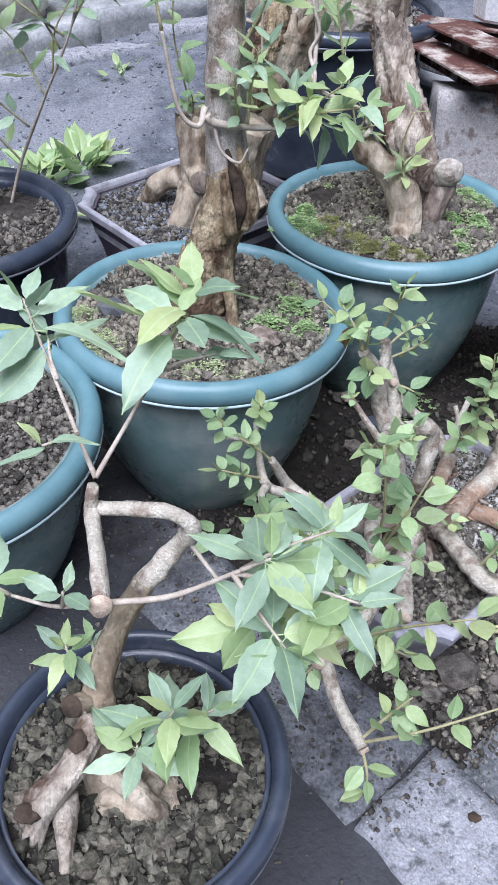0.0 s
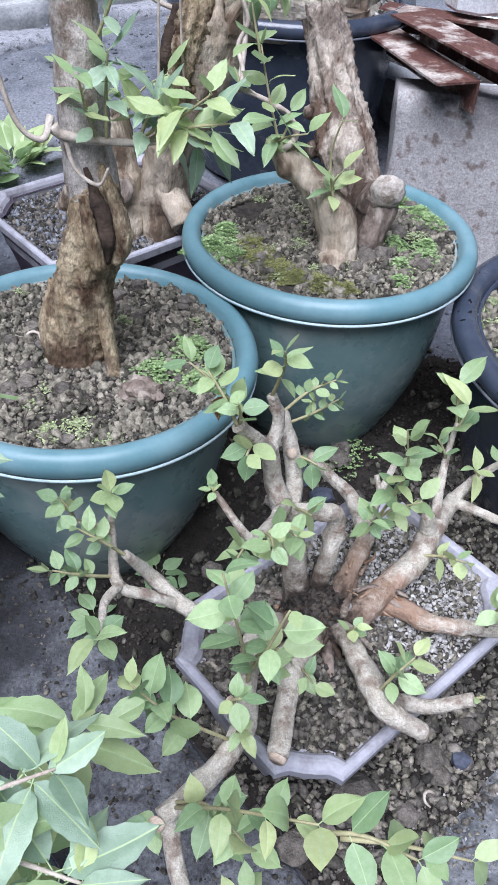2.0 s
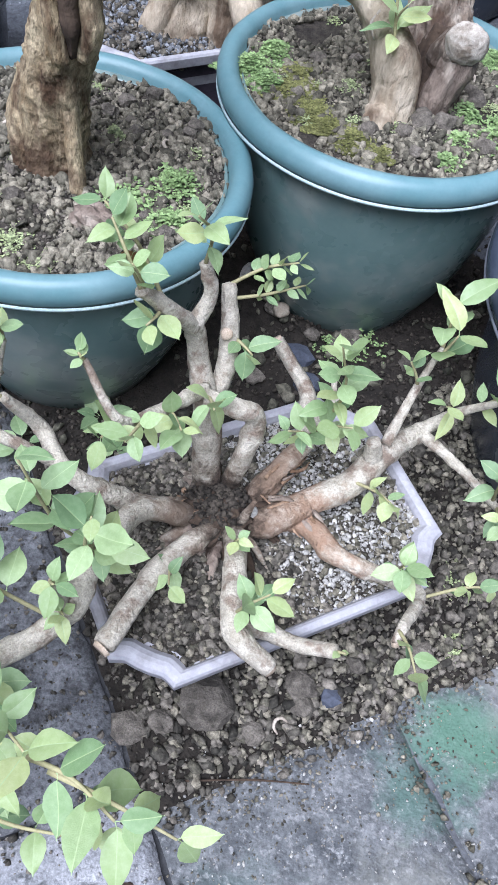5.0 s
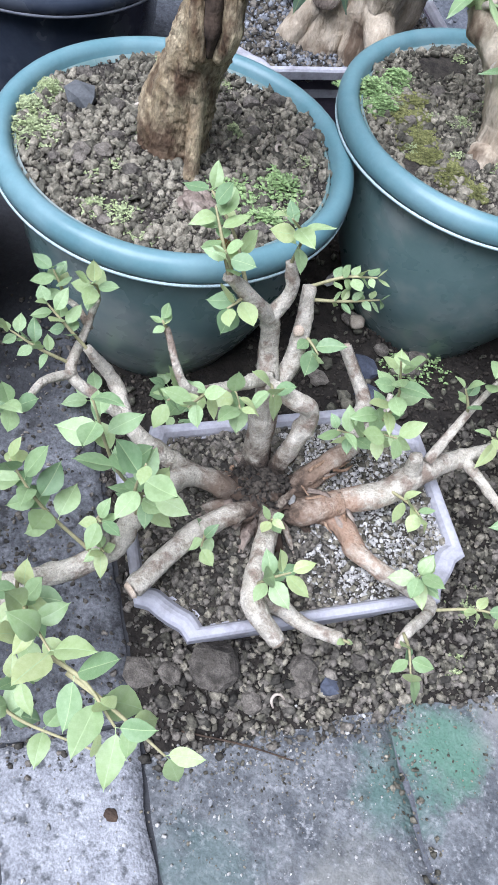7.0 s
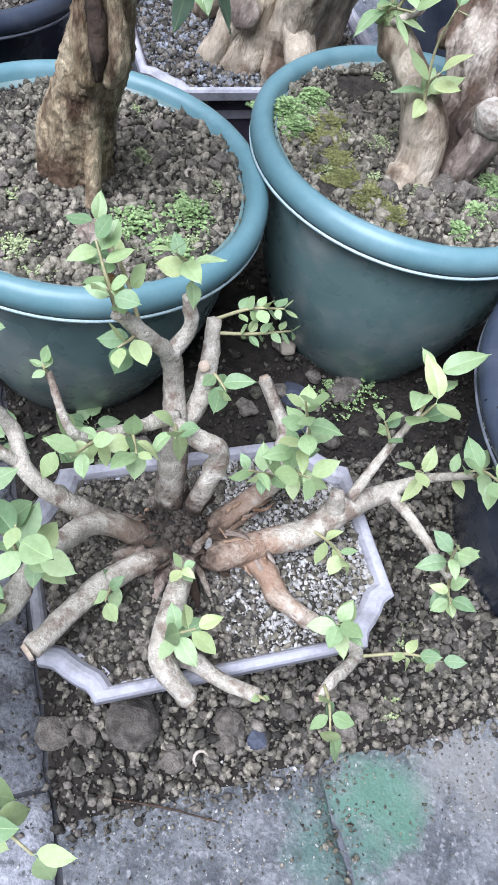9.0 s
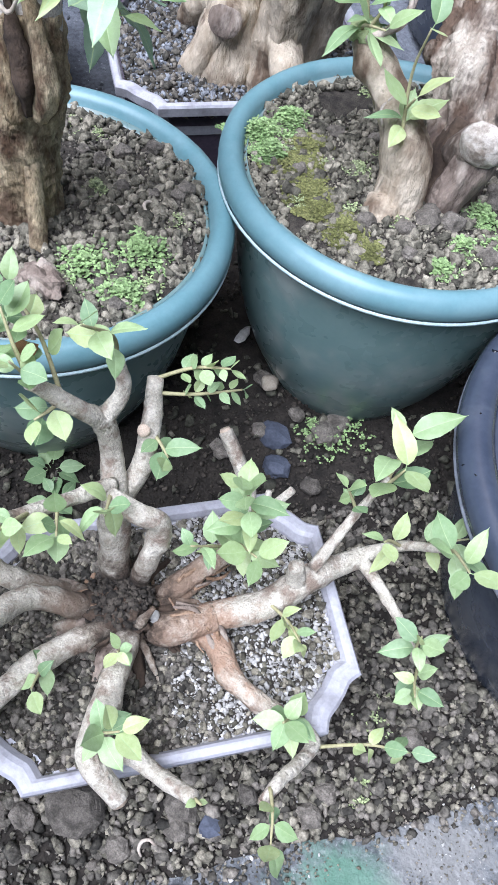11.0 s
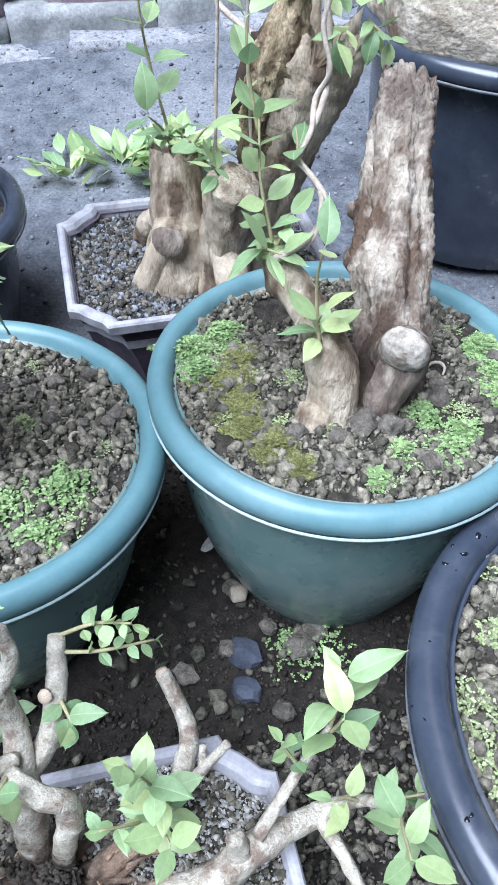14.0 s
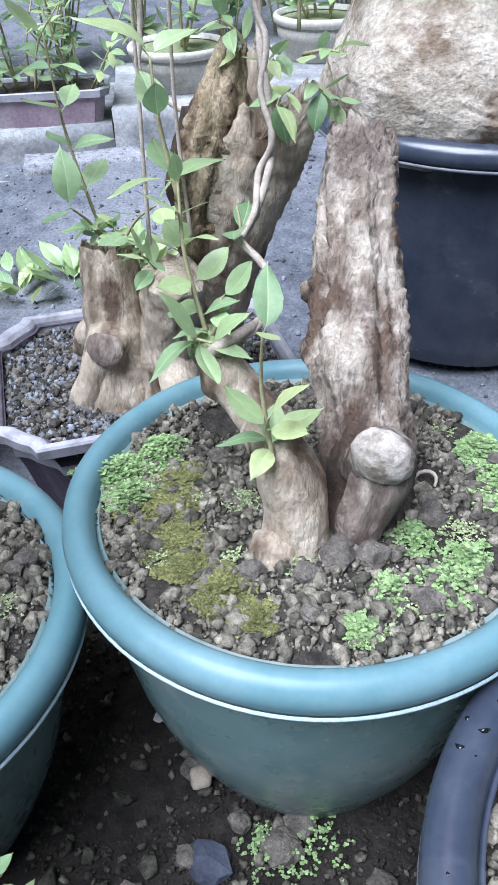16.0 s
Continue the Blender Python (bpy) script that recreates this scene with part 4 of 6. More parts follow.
arm([(0.3373, -0.2418, 0.1311), (0.3900, -0.2211, 0.1381), (0.4396, -0.2446, 0.1452), (0.4936, -0.2469, 0.1474)], [0.014, 0.017, 0.0145, 0.010], M_BARK, "rust-brown peeling bark")
arm([(0.4838, -0.2460, 0.1440), (0.5246, -0.2493, 0.1435), (0.5148, -0.3012, 0.1753), (0.5112, -0.3219, 0.1757)], [0.0105, 0.009, 0.0075, 0.006])
arm([(0.3187, -0.2529, 0.1162), (0.3370, -0.2782, 0.1589), (0.3564, -0.3338, 0.1750), (0.3743, -0.3756, 0.1820), (0.4130, -0.3860, 0.1644)], [0.017, 0.0165, 0.0155, 0.0155, 0.012], seg=18)
arm([(0.3742, -0.3654, 0.1748), (0.3958, -0.3511, 0.1538), (0.4241, -0.3505, 0.1514), (0.4630, -0.3530, 0.1780)], [0.012, 0.0115, 0.0105, 0.009])
arm([(0.3141, -0.2580, 0.1370), (0.3074, -0.2805, 0.1563), (0.2831, -0.3395, 0.1657), (0.2725, -0.4299, 0.1804)], [0.013, 0.0145, 0.0155, 0.014], seg=18)
arm([(0.3005, -0.2502, 0.1155), (0.2717, -0.2772, 0.1650), (0.2442, -0.3061, 0.1926), (0.2377, -0.3656, 0.2153), (0.2352, -0.4256, 0.2072), (0.2070, -0.4654, 0.1904), (0.1745, -0.4981, 0.1861)], [0.017, 0.0155, 0.0145, 0.0135, 0.014, 0.0145, 0.012], seg=18)
arm([(0.1786, -0.4888, 0.1809), (0.1927, -0.5332, 0.1684), (0.2191, -0.5814, 0.1599)], [0.012, 0.010, 0.0085])
arm([(0.2340, -0.4236, 0.2069), (0.2298, -0.4213, 0.2299), (0.2260, -0.4200, 0.2520)], [0.008, 0.0075, 0.0065])
arm([(0.2901, -0.2360, 0.1122), (0.2523, -0.2631, 0.1375), (0.2133, -0.2949, 0.1835), (0.1710, -0.3075, 0.2229), (0.1351, -0.2820, 0.2317), (0.1114, -0.2977, 0.2881)], [0.011, 0.0125, 0.0135, 0.012, 0.0105, 0.006], seg=16)
arm([(0.1618, -0.3062, 0.2256), (0.1358, -0.3165, 0.2511), (0.1070, -0.3180, 0.2660), (0.0951, -0.2810, 0.2848), (0.0900, -0.2540, 0.3070)], [0.0085, 0.0075, 0.0075, 0.0055, 0.004])
arm([(0.1090, -0.3180, 0.2660), (0.1017, -0.3513, 0.2807), (0.1090, -0.3886, 0.2849)], [0.007, 0.006, 0.004])
arm([(0.0961, -0.2748, 0.2838), (0.0726, -0.2650, 0.2887), (0.0551, -0.2628, 0.2872)], [0.0055, 0.0045, 0.004])
arm([(0.3558, -0.1593, 0.1650), (0.3741, -0.1147, 0.2006), (0.3890, -0.0884, 0.2336)], [0.010, 0.007, 0.0055])
arm([(0.3761, -0.1100, 0.2047), (0.3695, -0.0971, 0.2233)], [0.005, 0.004])
# root lumps where the arms meet; a solid dark blob carries the hollow's shade
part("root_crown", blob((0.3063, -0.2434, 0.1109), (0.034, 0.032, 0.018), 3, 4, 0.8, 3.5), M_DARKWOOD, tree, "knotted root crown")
part("hollow", blob((0.3093, -0.2549, 0.1538), (0.029, 0.025, 0.012), 5, 4, 0.7, 3.5), M_DARKWOOD, tree, "dark rotten lump, shade of the hollow in its colour")
arm([(0.3285, -0.2515, 0.1264), (0.3354, -0.2563, 0.1605), (0.3418, -0.2433, 0.1863)], [0.009, 0.007, 0.003], name="root")
arm([(0.2985, -0.2703, 0.1324), (0.2837, -0.2859, 0.1426), (0.2659, -0.2948, 0.1323)], [0.010, 0.012, 0.006], M_BARK, name="root")
arm([(0.3321, -0.2146, 0.1255), (0.3481, -0.2009, 0.1372), (0.3553, -0.1793, 0.1342)], [0.007, 0.008, 0.006], M_BARK, name="root")
rr = random.Random(8)
for k in range(40):
    a = rr.uniform(0, 6.28)
    c = Vector((0.310 + 0.018 * math.cos(a), -0.246 + 0.018 * math.sin(a), 0.138))
    d = Vector((math.cos(a), math.sin(a), 0))
    far = rr.uniform(0.020, 0.060)
    w = Vector((-d.y, d.x, 0)) * rr.uniform(-0.02, 0.02)
    arm([c, c + d * far * 0.5 + w + Vector((0, 0, rr.uniform(-0.004, 0.010))), c + d * far + w * 1.6 + Vector((0, 0, -0.012))], [rr.uniform(0.005, 0.011), rr.uniform(0.004, 0.009), 0.003], rr.choice((M_LOWWOOD, M_DARKWOOD, M_DARKWOOD, M_BARK)), "", "root", 14, 0.45, 0.4, 0.3)
# shreds of rust-brown bark along the arms; rotten crumbs, darkest ones coloured as hollow shade
seed_so_far = arm.count
for x, y, z, dx, dy, n in ((0.352, -0.226, 0.160, 0.045, 0.006, 9), (0.385, -0.216, 0.156, 0.030, -0.016, 8), (0.352, -0.192, 0.166, 0.016, 0.028, 8), (0.285, -0.262, 0.158, -0.024, -0.014, 6)):
    for _ in range(n):
        p = Vector((x + rr.uniform(-0.012, 0.012), y + rr.uniform(-0.010, 0.010), z + rr.uniform(-0.014, 0.004)))
        d = Vector((dx, dy, rr.uniform(-0.010, 0.004))) * rr.uniform(0.5, 1.1)
        side = Vector((-dy, dx, 0)) * rr.uniform(-0.3, 0.3)
        arm([p, p + d * 0.5 + side, p + d + side * 0.4], [rr.uniform(0.0015, 0.003), rr.uniform(0.002, 0.0042), 0.0008], rr.choice((M_PEEL, M_LOWWOOD)), "", "bark_shred", 8, 0.5, 0.4, 0.3)
arm.count = seed_so_far
crumb_rng = np.random.default_rng(81)
for n, reach, high, lo, hi, material in ((620, 0.036, 0.170, 0.0015, 0.0050, M_DAMPSHADE), (60, 0.052, 0.154, 0.0015, 0.0050, M_LOWWOOD), (40, 0.048, 0.156, 0.0015, 0.0040, M_PEEL)):
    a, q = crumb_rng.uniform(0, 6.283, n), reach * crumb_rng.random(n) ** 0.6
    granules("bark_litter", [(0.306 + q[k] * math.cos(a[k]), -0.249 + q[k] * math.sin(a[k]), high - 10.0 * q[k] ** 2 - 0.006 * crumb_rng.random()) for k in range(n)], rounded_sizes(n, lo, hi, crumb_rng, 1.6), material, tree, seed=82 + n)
for at, way, r in (((0.2650, -0.1591, 0.3060), (0.1, -1, 0.5), 0.0085), ((0.4230, -0.1850, 0.1669), (0.2, -1, 0.5), 0.006), ((0.4140, -0.3870, 0.1639), (1, -0.25, -0.6), 0.0115), ((0.2710, -0.4350, 0.1800), (-0.35, -1, -0.1), 0.013), ((0.1710, -0.5070, 0.1910), (-0.4, -1, 0.4), 0.011), ((0.2206, -0.5850, 0.1591), (0.5, -0.8, -0.4), 0.0085), ((0.2250, -0.4195, 0.2535), (0, 0, 1), 0.0065), ((0.2920, -0.0530, 0.2040), (-0.6, 0.2, 0.7), 0.009), ((0.5122, -0.3239, 0.1747), (0.3, -0.7, -0.5), 0.006), ((0.5298, -0.2552, 0.1433), (1, -0.5, 0.1), 0.007)):
    cut_face(tree, at, way, r * 0.72)
for q in ((0.3274, -0.2446, 0.1519, 0.0075), (0.3406, -0.2407, 0.1577, 0.006)):
    part("snail_shell", blob(q[:3], (q[3],) * 3, 2, 3, 0.15, 2), M_GRIT, tree, "pale round pebble caught in the roots")

for k, (base, tip, n, size, key, young) in enumerate((
    ((0.2090, -0.2221, 0.3961), (0.1801, -0.2121, 0.4507), 9, 0.030, "round", 0.5),
    ((0.2111, -0.2182, 0.3922), (0.2094, -0.2382, 0.4386), 5, 0.028, "round", 0.5),
    ((0.2226, -0.2060, 0.3722), (0.1592, -0.1843, 0.4371), 6, 0.029, "round", 0.5),
    ((0.2380, -0.1571, 0.3811), (0.2468, -0.2052, 0.4738), 8, 0.031, "round", 0.6),
    ((0.2219, -0.2075, 0.3681), (0.2189, -0.2340, 0.3707), 5, 0.032, "round", 0.5),
    ((0.2500, -0.1210, 0.3290), (0.3051, -0.0925, 0.3574), 12, 0.019, "round", 0.3),
    ((0.2540, -0.1284, 0.3194), (0.3131, -0.0786, 0.3195), 12, 0.018, "round", 0.3),
    ((0.2635, -0.1460, 0.2939), (0.2935, -0.1606, 0.2934), 5, 0.030, "round", 0.4),
    ((0.3662, -0.1469, 0.1850), (0.3728, -0.1855, 0.3770), 15, 0.033, "round", 0.3),
    ((0.3662, -0.1469, 0.1850), (0.4045, -0.1885, 0.2803), 8, 0.034, "round", 0.3),
    ((0.3662, -0.1492, 0.1832), (0.3505, -0.2048, 0.2627), 7, 0.030, "round", 0.4),
    ((0.4598, -0.0456, 0.2686), (0.4540, -0.0200, 0.3060), 4, 0.050, "oval", 0.55),
    ((0.4567, -0.0547, 0.2549), (0.4691, -0.0441, 0.2919), 4, 0.050, "oval", 0.5),
    ((0.4509, -0.0749, 0.2364), (0.4349, -0.0797, 0.2721), 6, 0.024, "round", 0.5),
    ((0.5382, -0.0690, 0.2523), (0.5546, -0.1215, 0.3253), 8, 0.038, "oval", 0.5),
    ((0.5080, -0.0571, 0.2031), (0.5507, -0.0367, 0.2379), 7, 0.030, "oval", 0.5),
    ((0.5030, -0.0580, 0.1980), (0.4865, -0.0832, 0.2313), 4, 0.034, "oval", 0.6),
    ((0.5639, -0.1390, 0.1850), (0.5511, -0.1642, 0.2715), 7, 0.030, "round", 0.5),
    ((0.5700, -0.1450, 0.1830), (0.5757, -0.1889, 0.2158), 7, 0.028, "round", 0.5),
    ((0.2378, -0.3657, 0.2172), (0.2141, -0.4147, 0.4256), 11, 0.037, "round", 0.25),
    ((0.2385, -0.3717, 0.2180), (0.2659, -0.4172, 0.3910), 7, 0.038, "round", 0.25),
    ((0.2378, -0.3834, 0.2173), (0.2625, -0.4001, 0.3106), 5, 0.034, "round", 0.3),
    ((0.2260, -0.4200, 0.2520), (0.2340, -0.4311, 0.2788), 5, 0.026, "round", 0.4),
    ((0.2328, -0.4275, 0.2082), (0.2416, -0.4366, 0.2349), 5, 0.024, "round", 0.5),
    ((0.2259, -0.4350, 0.2117), (0.1439, -0.4402, 0.3009), 13, 0.038, "round", 0.3),
    ((0.1090, -0.3886, 0.2849), (0.1106, -0.4090, 0.3148), 6, 0.034, "round", 0.4),
    ((0.0551, -0.2628, 0.2872), (0.0443, -0.2650, 0.3231), 8, 0.026, "round", 0.4),
    ((0.0900, -0.2540, 0.3060), (0.0972, -0.2747, 0.3498), 8, 0.028, "round", 0.5),
    ((0.1009, -0.3119, 0.2699), (0.0521, -0.3361, 0.3037), 12, 0.024, "round", 0.3),
    ((0.1118, -0.2980, 0.2867), (0.0711, -0.3045, 0.3275), 10, 0.026, "round", 0.3),
    ((0.1960, -0.2950, 0.3810), (0.1930, -0.2978, 0.3917), 5, 0.016, "round", 0.7),
    ((0.2399, -0.2708, 0.3049), (0.2516, -0.3393, 0.3648), 7, 0.028, "round", 0.5),
    ((0.2363, -0.2805, 0.3107), (0.2188, -0.3186, 0.3209), 8, 0.030, "round", 0.5),
    ((0.2492, -0.2517, 0.2936), (0.2735, -0.2807, 0.3156), 8, 0.028, "round", 0.5),
    ((0.2702, -0.2107, 0.2778), (0.2874, -0.2397, 0.3016), 5, 0.030, "round", 0.4),
    ((0.3667, -0.3593, 0.1874), (0.3910, -0.3565, 0.2474), 9, 0.032, "round", 0.4),
    ((0.3387, -0.2850, 0.1726), (0.3436, -0.2981, 0.2045), 5, 0.022, "round", 0.5),
    ((0.2886, -0.3234, 0.1535), (0.3020, -0.3611, 0.1937), 5, 0.026, "round", 0.4),
    ((0.4229, -0.1721, 0.1737), (0.4692, -0.1978, 0.1980), 8, 0.027, "round", 0.4),
    ((0.4965, -0.2462, 0.1499), (0.4923, -0.2742, 0.2269), 9, 0.031, "round", 0.4),
    ((0.5108, -0.3117, 0.1809), (0.5325, -0.3496, 0.1946), 6, 0.028, "round", 0.4),
    ((0.5287, -0.2512, 0.1413), (0.6047, -0.2053, 0.1367), 9, 0.025, "round", 0.5),
    ((0.4630, -0.3530, 0.1780), (0.4710, -0.3550, 0.1880), 2, 0.014, "round", 0.9),
    ((0.1807, -0.4843, 0.1873), (0.2489, -0.5470, 0.2773), 10, 0.036, "round", 0.6),
    ((0.1826, -0.4888, 0.1868), (0.2925, -0.5584, 0.3577), 12, 0.037, "round", 0.6),
    ((0.2161, -0.5741, 0.1623), (0.2613, -0.5575, 0.2215), 9, 0.032, "round", 0.6),
    ((0.2161, -0.5765, 0.1608), (0.3401, -0.5757, 0.2434), 6, 0.036, "round", 0.7),
    ((0.2929, -0.5584, 0.3438), (0.3582, -0.5710, 0.3485), 6, 0.044, "oval", 0.6),
    ((0.3087, -0.5607, 0.3446), (0.3960, -0.5652, 0.3402), 6, 0.034, "oval", 0.95),
    ((0.1746, -0.4887, 0.1807), (0.1606, -0.5040, 0.1660), 5, 0.026, "round", 0.5),
    ((0.2181, -0.5813, 0.1597), (0.2262, -0.6060, 0.1200), 5, 0.032, "round", 0.7),
)):
    sprig(tree, base, tip, n, size, key, young, seed=k + 1)

# ---- tall trunk in the teal pot ----
arm.k = 1.0
tree = thing("bonsai_tree", (0.0, 0.0, 0.28), "tall bonsai with a thick hollowed brown trunk in a teal pot", "bonsai", "bonsai trees")
arm([(0.006, -0.004, 0.262), (0.008, -0.006, 0.33), (0.018, -0.008, 0.40), (0.036, -0.010, 0.475), (0.036, -0.004, 0.52)], [0.034, 0.034, 0.033, 0.030, 0.026], M_BROWN, "rough brown bark with a rotten hollow", "trunk", 56, 0.10, 0.09, 0.13, knots=4, swell=0.35)
arm([(0.035, -0.004, 0.505), (0.030, 0.0, 0.60), (0.031, 0.012, 0.70), (0.028, 0.02, 0.95), (0.02, 0.03, 1.35)], [0.0275, 0.0235, 0.0215, 0.020, 0.016], M_TRUNKUP, "paler spotted bark", "stem", 22, 0.10, 0.10, 0.04)
arm([(-0.012, -0.012, 0.258), (-0.017, -0.012, 0.33), (-0.010, -0.006, 0.400)], [0.023, 0.0245, 0.015], M_BROWN, "dark buttress root", "root", 30, 0.12, 0.12, 0.12, jag=0.015, knots=1)
arm([(0.034, -0.020, 0.420), (0.043, -0.031, 0.350), (0.050, -0.040, 0.300), (0.057, -0.050, 0.264)], [0.006, 0.0085, 0.0085, 0.006], M_BROWN, "", "root")
# the open hollow: dark cleft with swollen lips
part("hollow", limb([(0.052, -0.036, 0.445), (0.055, -0.039, 0.475), (0.046, -0.034, 0.515), (0.036, -0.028, 0.545)], [0.004, 0.0075, 0.0065, 0.002], 18, 0.004, 0.5, 0.4, 0.25, seed=4), M_DARKWOOD, tree, "dark rotten cleft")
arm([(0.060, -0.030, 0.442), (0.069, -0.028, 0.472), (0.060, -0.024, 0.515), (0.046, -0.018, 0.55)], [0.006, 0.009, 0.007, 0.004], M_BROWN, "", "bark_lip", 12, 0.25, 0.2, 0.08)
arm([(0.044, -0.042, 0.440), (0.040, -0.044, 0.475), (0.033, -0.036, 0.52)], [0.008, 0.008, 0.005], M_BROWN, "", "bark_lip", 12, 0.25, 0.2, 0.08)
# vine shoots round the trunk with lance leaves
arm([(0.012, -0.038, 0.590), (0.018, -0.036, 0.580), (0.060, -0.030, 0.574), (0.101, -0.027, 0.575), (0.135, -0.045, 0.592)], [0.006, 0.0055, 0.004, 0.0035, 0.002], M_WIRE, "", "shoot", 8)
arm([(0.010, -0.034, 0.596), (0.004, -0.050, 0.580), (-0.018, -0.055, 0.600), (-0.035, -0.05, 0.68)], [0.004, 0.0035, 0.0025, 0.002], M_WIRE, "", "shoot", 8)
arm([(0.020, -0.034, 0.578), (0.030, -0.040, 0.548), (0.052, -0.044, 0.536), (0.062, -0.040, 0.552)], [0.0025, 0.0022, 0.002, 0.0012], M_WIRE, "", "shoot", 8)
for k, (base, tip, n, size) in enumerate((
    ((0.060, -0.030, 0.575), (0.070, -0.040, 0.660), 10, 0.046), ((0.090, -0.028, 0.576), (0.115, -0.050, 0.625), 9, 0.048), ((0.101, -0.027, 0.576), (0.188, -0.084, 0.622), 8, 0.055),
    ((0.135, -0.045, 0.592), (0.165, -0.055, 0.585), 7, 0.045), ((0.050, -0.030, 0.575), (0.045, -0.055, 0.640), 8, 0.042), ((0.030, 0.0, 0.62), (0.085, -0.03, 0.735), 8, 0.050),
    ((-0.035, -0.05, 0.68), (-0.045, -0.045, 0.80), 8, 0.055), ((0.030, 0.01, 0.70), (-0.03, -0.02, 0.79), 6, 0.055), ((0.045, 0.0, 0.70), (0.14, -0.01, 0.80), 8, 0.055))):
    sprig(tree, base, tip, n, size, "lance", 0.35, seed=100 + k, start=0.2)

for k, (base, tip, n, size) in enumerate((((0.092, -0.028, 0.578), (0.130, -0.060, 0.618), 7, 0.055), ((0.101, -0.027, 0.577), (0.165, -0.070, 0.640), 6, 0.055))):
    rosette(tree, base, tip, n, size, "lance", 150 + k, 0.5, 0.0015, None, 0.0)

# ---- two stumps in the second teal pot ----
tree = thing("bonsai_stump", (0.33, 0.26, 0.285), "weathered deadwood and a leaning tan stump in a teal pot", "bonsai", "bonsai trees")
arm([(0.312, 0.226, 0.268), (0.308, 0.232, 0.315), (0.300, 0.240, 0.355), (0.278, 0.250, 0.388), (0.246, 0.258, 0.415), (0.214, 0.266, 0.440)], [0.023, 0.0245, 0.026, 0.0215, 0.0175, 0.015], M_STUMP, "tan striped bark", "stump", 28, 0.10, 0.14, 0.03)
part("root_toe", blob((0.300, 0.210, 0.306), (0.022, 0.020, 0.022), 4, 4, 0.14, 1.8), M_STUMP, tree)
arm([(0.352, 0.292, 0.255), (0.341, 0.302, 0.33), (0.320, 0.335, 0.395), (0.292, 0.380, 0.462), (0.272, 0.412, 0.517), (0.258, 0.440, 0.562)], [0.032, 0.033, 0.033, 0.033, 0.030, 0.025], M_DEAD, "silvery weathered deadwood, splintered at the top", "deadwood", 72, 0.07, 0.30, 0.13, jag=0.035, knots=16, swell=0.28)
arm([(0.350, 0.295, 0.350), (0.358, 0.282, 0.372), (0.364, 0.262, 0.392)], [0.026, 0.025, 0.021], M_DEAD, "swollen knob with a pale rounded end", "knob", 22, 0.2, 0.15, 0.05)
part("knob_end", blob((0.365, 0.256, 0.396), (0.0240, 0.015, 0.0225), 7, 4, 0.10, 2.5), mat("bleached_wood", (0.31, 0.275, 0.23), (0.48, 0.44, 0.385), 90, 0.9, 0.9, 200, c=(0.20, 0.165, 0.13), cscale=60, camt=0.36), tree, "bleached knob end")
arm([(0.360, 0.270, 0.380), (0.353, 0.262, 0.335), (0.343, 0.256, 0.275)], [0.021, 0.0205, 0.016], M_LOWWOOD, "", "root", 24, 0.15, 0.25, 0.06, knots=1)
arm([(0.338, 0.300, 0.385), (0.333, 0.274, 0.330), (0.332, 0.262, 0.265)], [0.018, 0.022, 0.022], M_DARKWOOD, "dark rotten side", "root", 16, 0.2, 0.2, 0.06)
for at, s in (((0.319, 0.372, 0.450), 0.010), ((0.296, 0.410, 0.502), 0.009), ((0.330, 0.338, 0.400), 0.011), ((0.252, 0.366, 0.452), 0.009), ((0.262, 0.352, 0.405), 0.012), ((0.296, 0.322, 0.398), 0.010), ((0.283, 0.395, 0.528), 0.006)):
    part("nub", blob(at, (s, s, s * 1.2), s * 900, 2, 0.3, 2), M_DEAD, tree)
for k in range(7):
    a = k * 0.9
    p = Vector((0.259 + 0.016 * math.cos(a), 0.438 + 0.016 * math.sin(a), 0.550))
    arm([p, p + Vector((-0.002, 0.004, 0.014)), p + Vector((-0.004, 0.008, 0.012 + 0.006 * math.sin(k * 2.3)))], [0.008, 0.005, 0.0012], M_DEAD, "", "splinter", 7, 0.3)
# vine from the leaning stump towards the trunk behind
arm([(0.214, 0.262, 0.436), (0.229, 0.250, 0.452), (0.236, 0.275, 0.454), (0.233, 0.316, 0.447), (0.220, 0.363, 0.450), (0.185, 0.397, 0.454), (0.150, 0.417, 0.458)], [0.004, 0.0042, 0.0042, 0.004, 0.004, 0.0036, 0.003], M_WIRE, "grey vine", "vine", 8)
arm([(0.226, 0.256, 0.448), (0.238, 0.300, 0.448), (0.222, 0.348, 0.456), (0.198, 0.386, 0.450), (0.160, 0.412, 0.462)], [0.0028, 0.0028, 0.0028, 0.0026, 0.002], M_WIRE, "grey vine", "vine", 8)
arm([(0.262, 0.262, 0.405), (0.268, 0.244, 0.412), (0.262, 0.232, 0.400), (0.270, 0.228, 0.385)], [0.002, 0.002, 0.002, 0.0015], M_WIRE, "", "vine", 6)
part("moss_cap", blob((0.214, 0.266, 0.444), (0.018, 0.018, 0.012), 9, 3, 0.35, 3), M_MOSS, tree, "mossy cut end")
for k, (base, tip, n, size) in enumerate((((0.214, 0.266, 0.448), (0.184, 0.284, 0.560), 10, 0.046), ((0.210, 0.262, 0.446), (0.250, 0.215, 0.482), 5, 0.052), ((0.216, 0.262, 0.448), (0.225, 0.270, 0.485), 5, 0.034),
                                          ((0.290, 0.228, 0.390), (0.298, 0.208, 0.440), 5, 0.044), ((0.294, 0.222, 0.385), (0.290, 0.215, 0.500), 4, 0.042), ((0.184, 0.284, 0.545), (0.165, 0.290, 0.64), 6, 0.048))):
    sprig(tree, base, tip, n, size, "oval", 0.45, seed=200 + k, start=0.15)

tree.matrix_basis = Matrix.Translation((0.004, -0.003, 0.016)) @ tree.matrix_basis

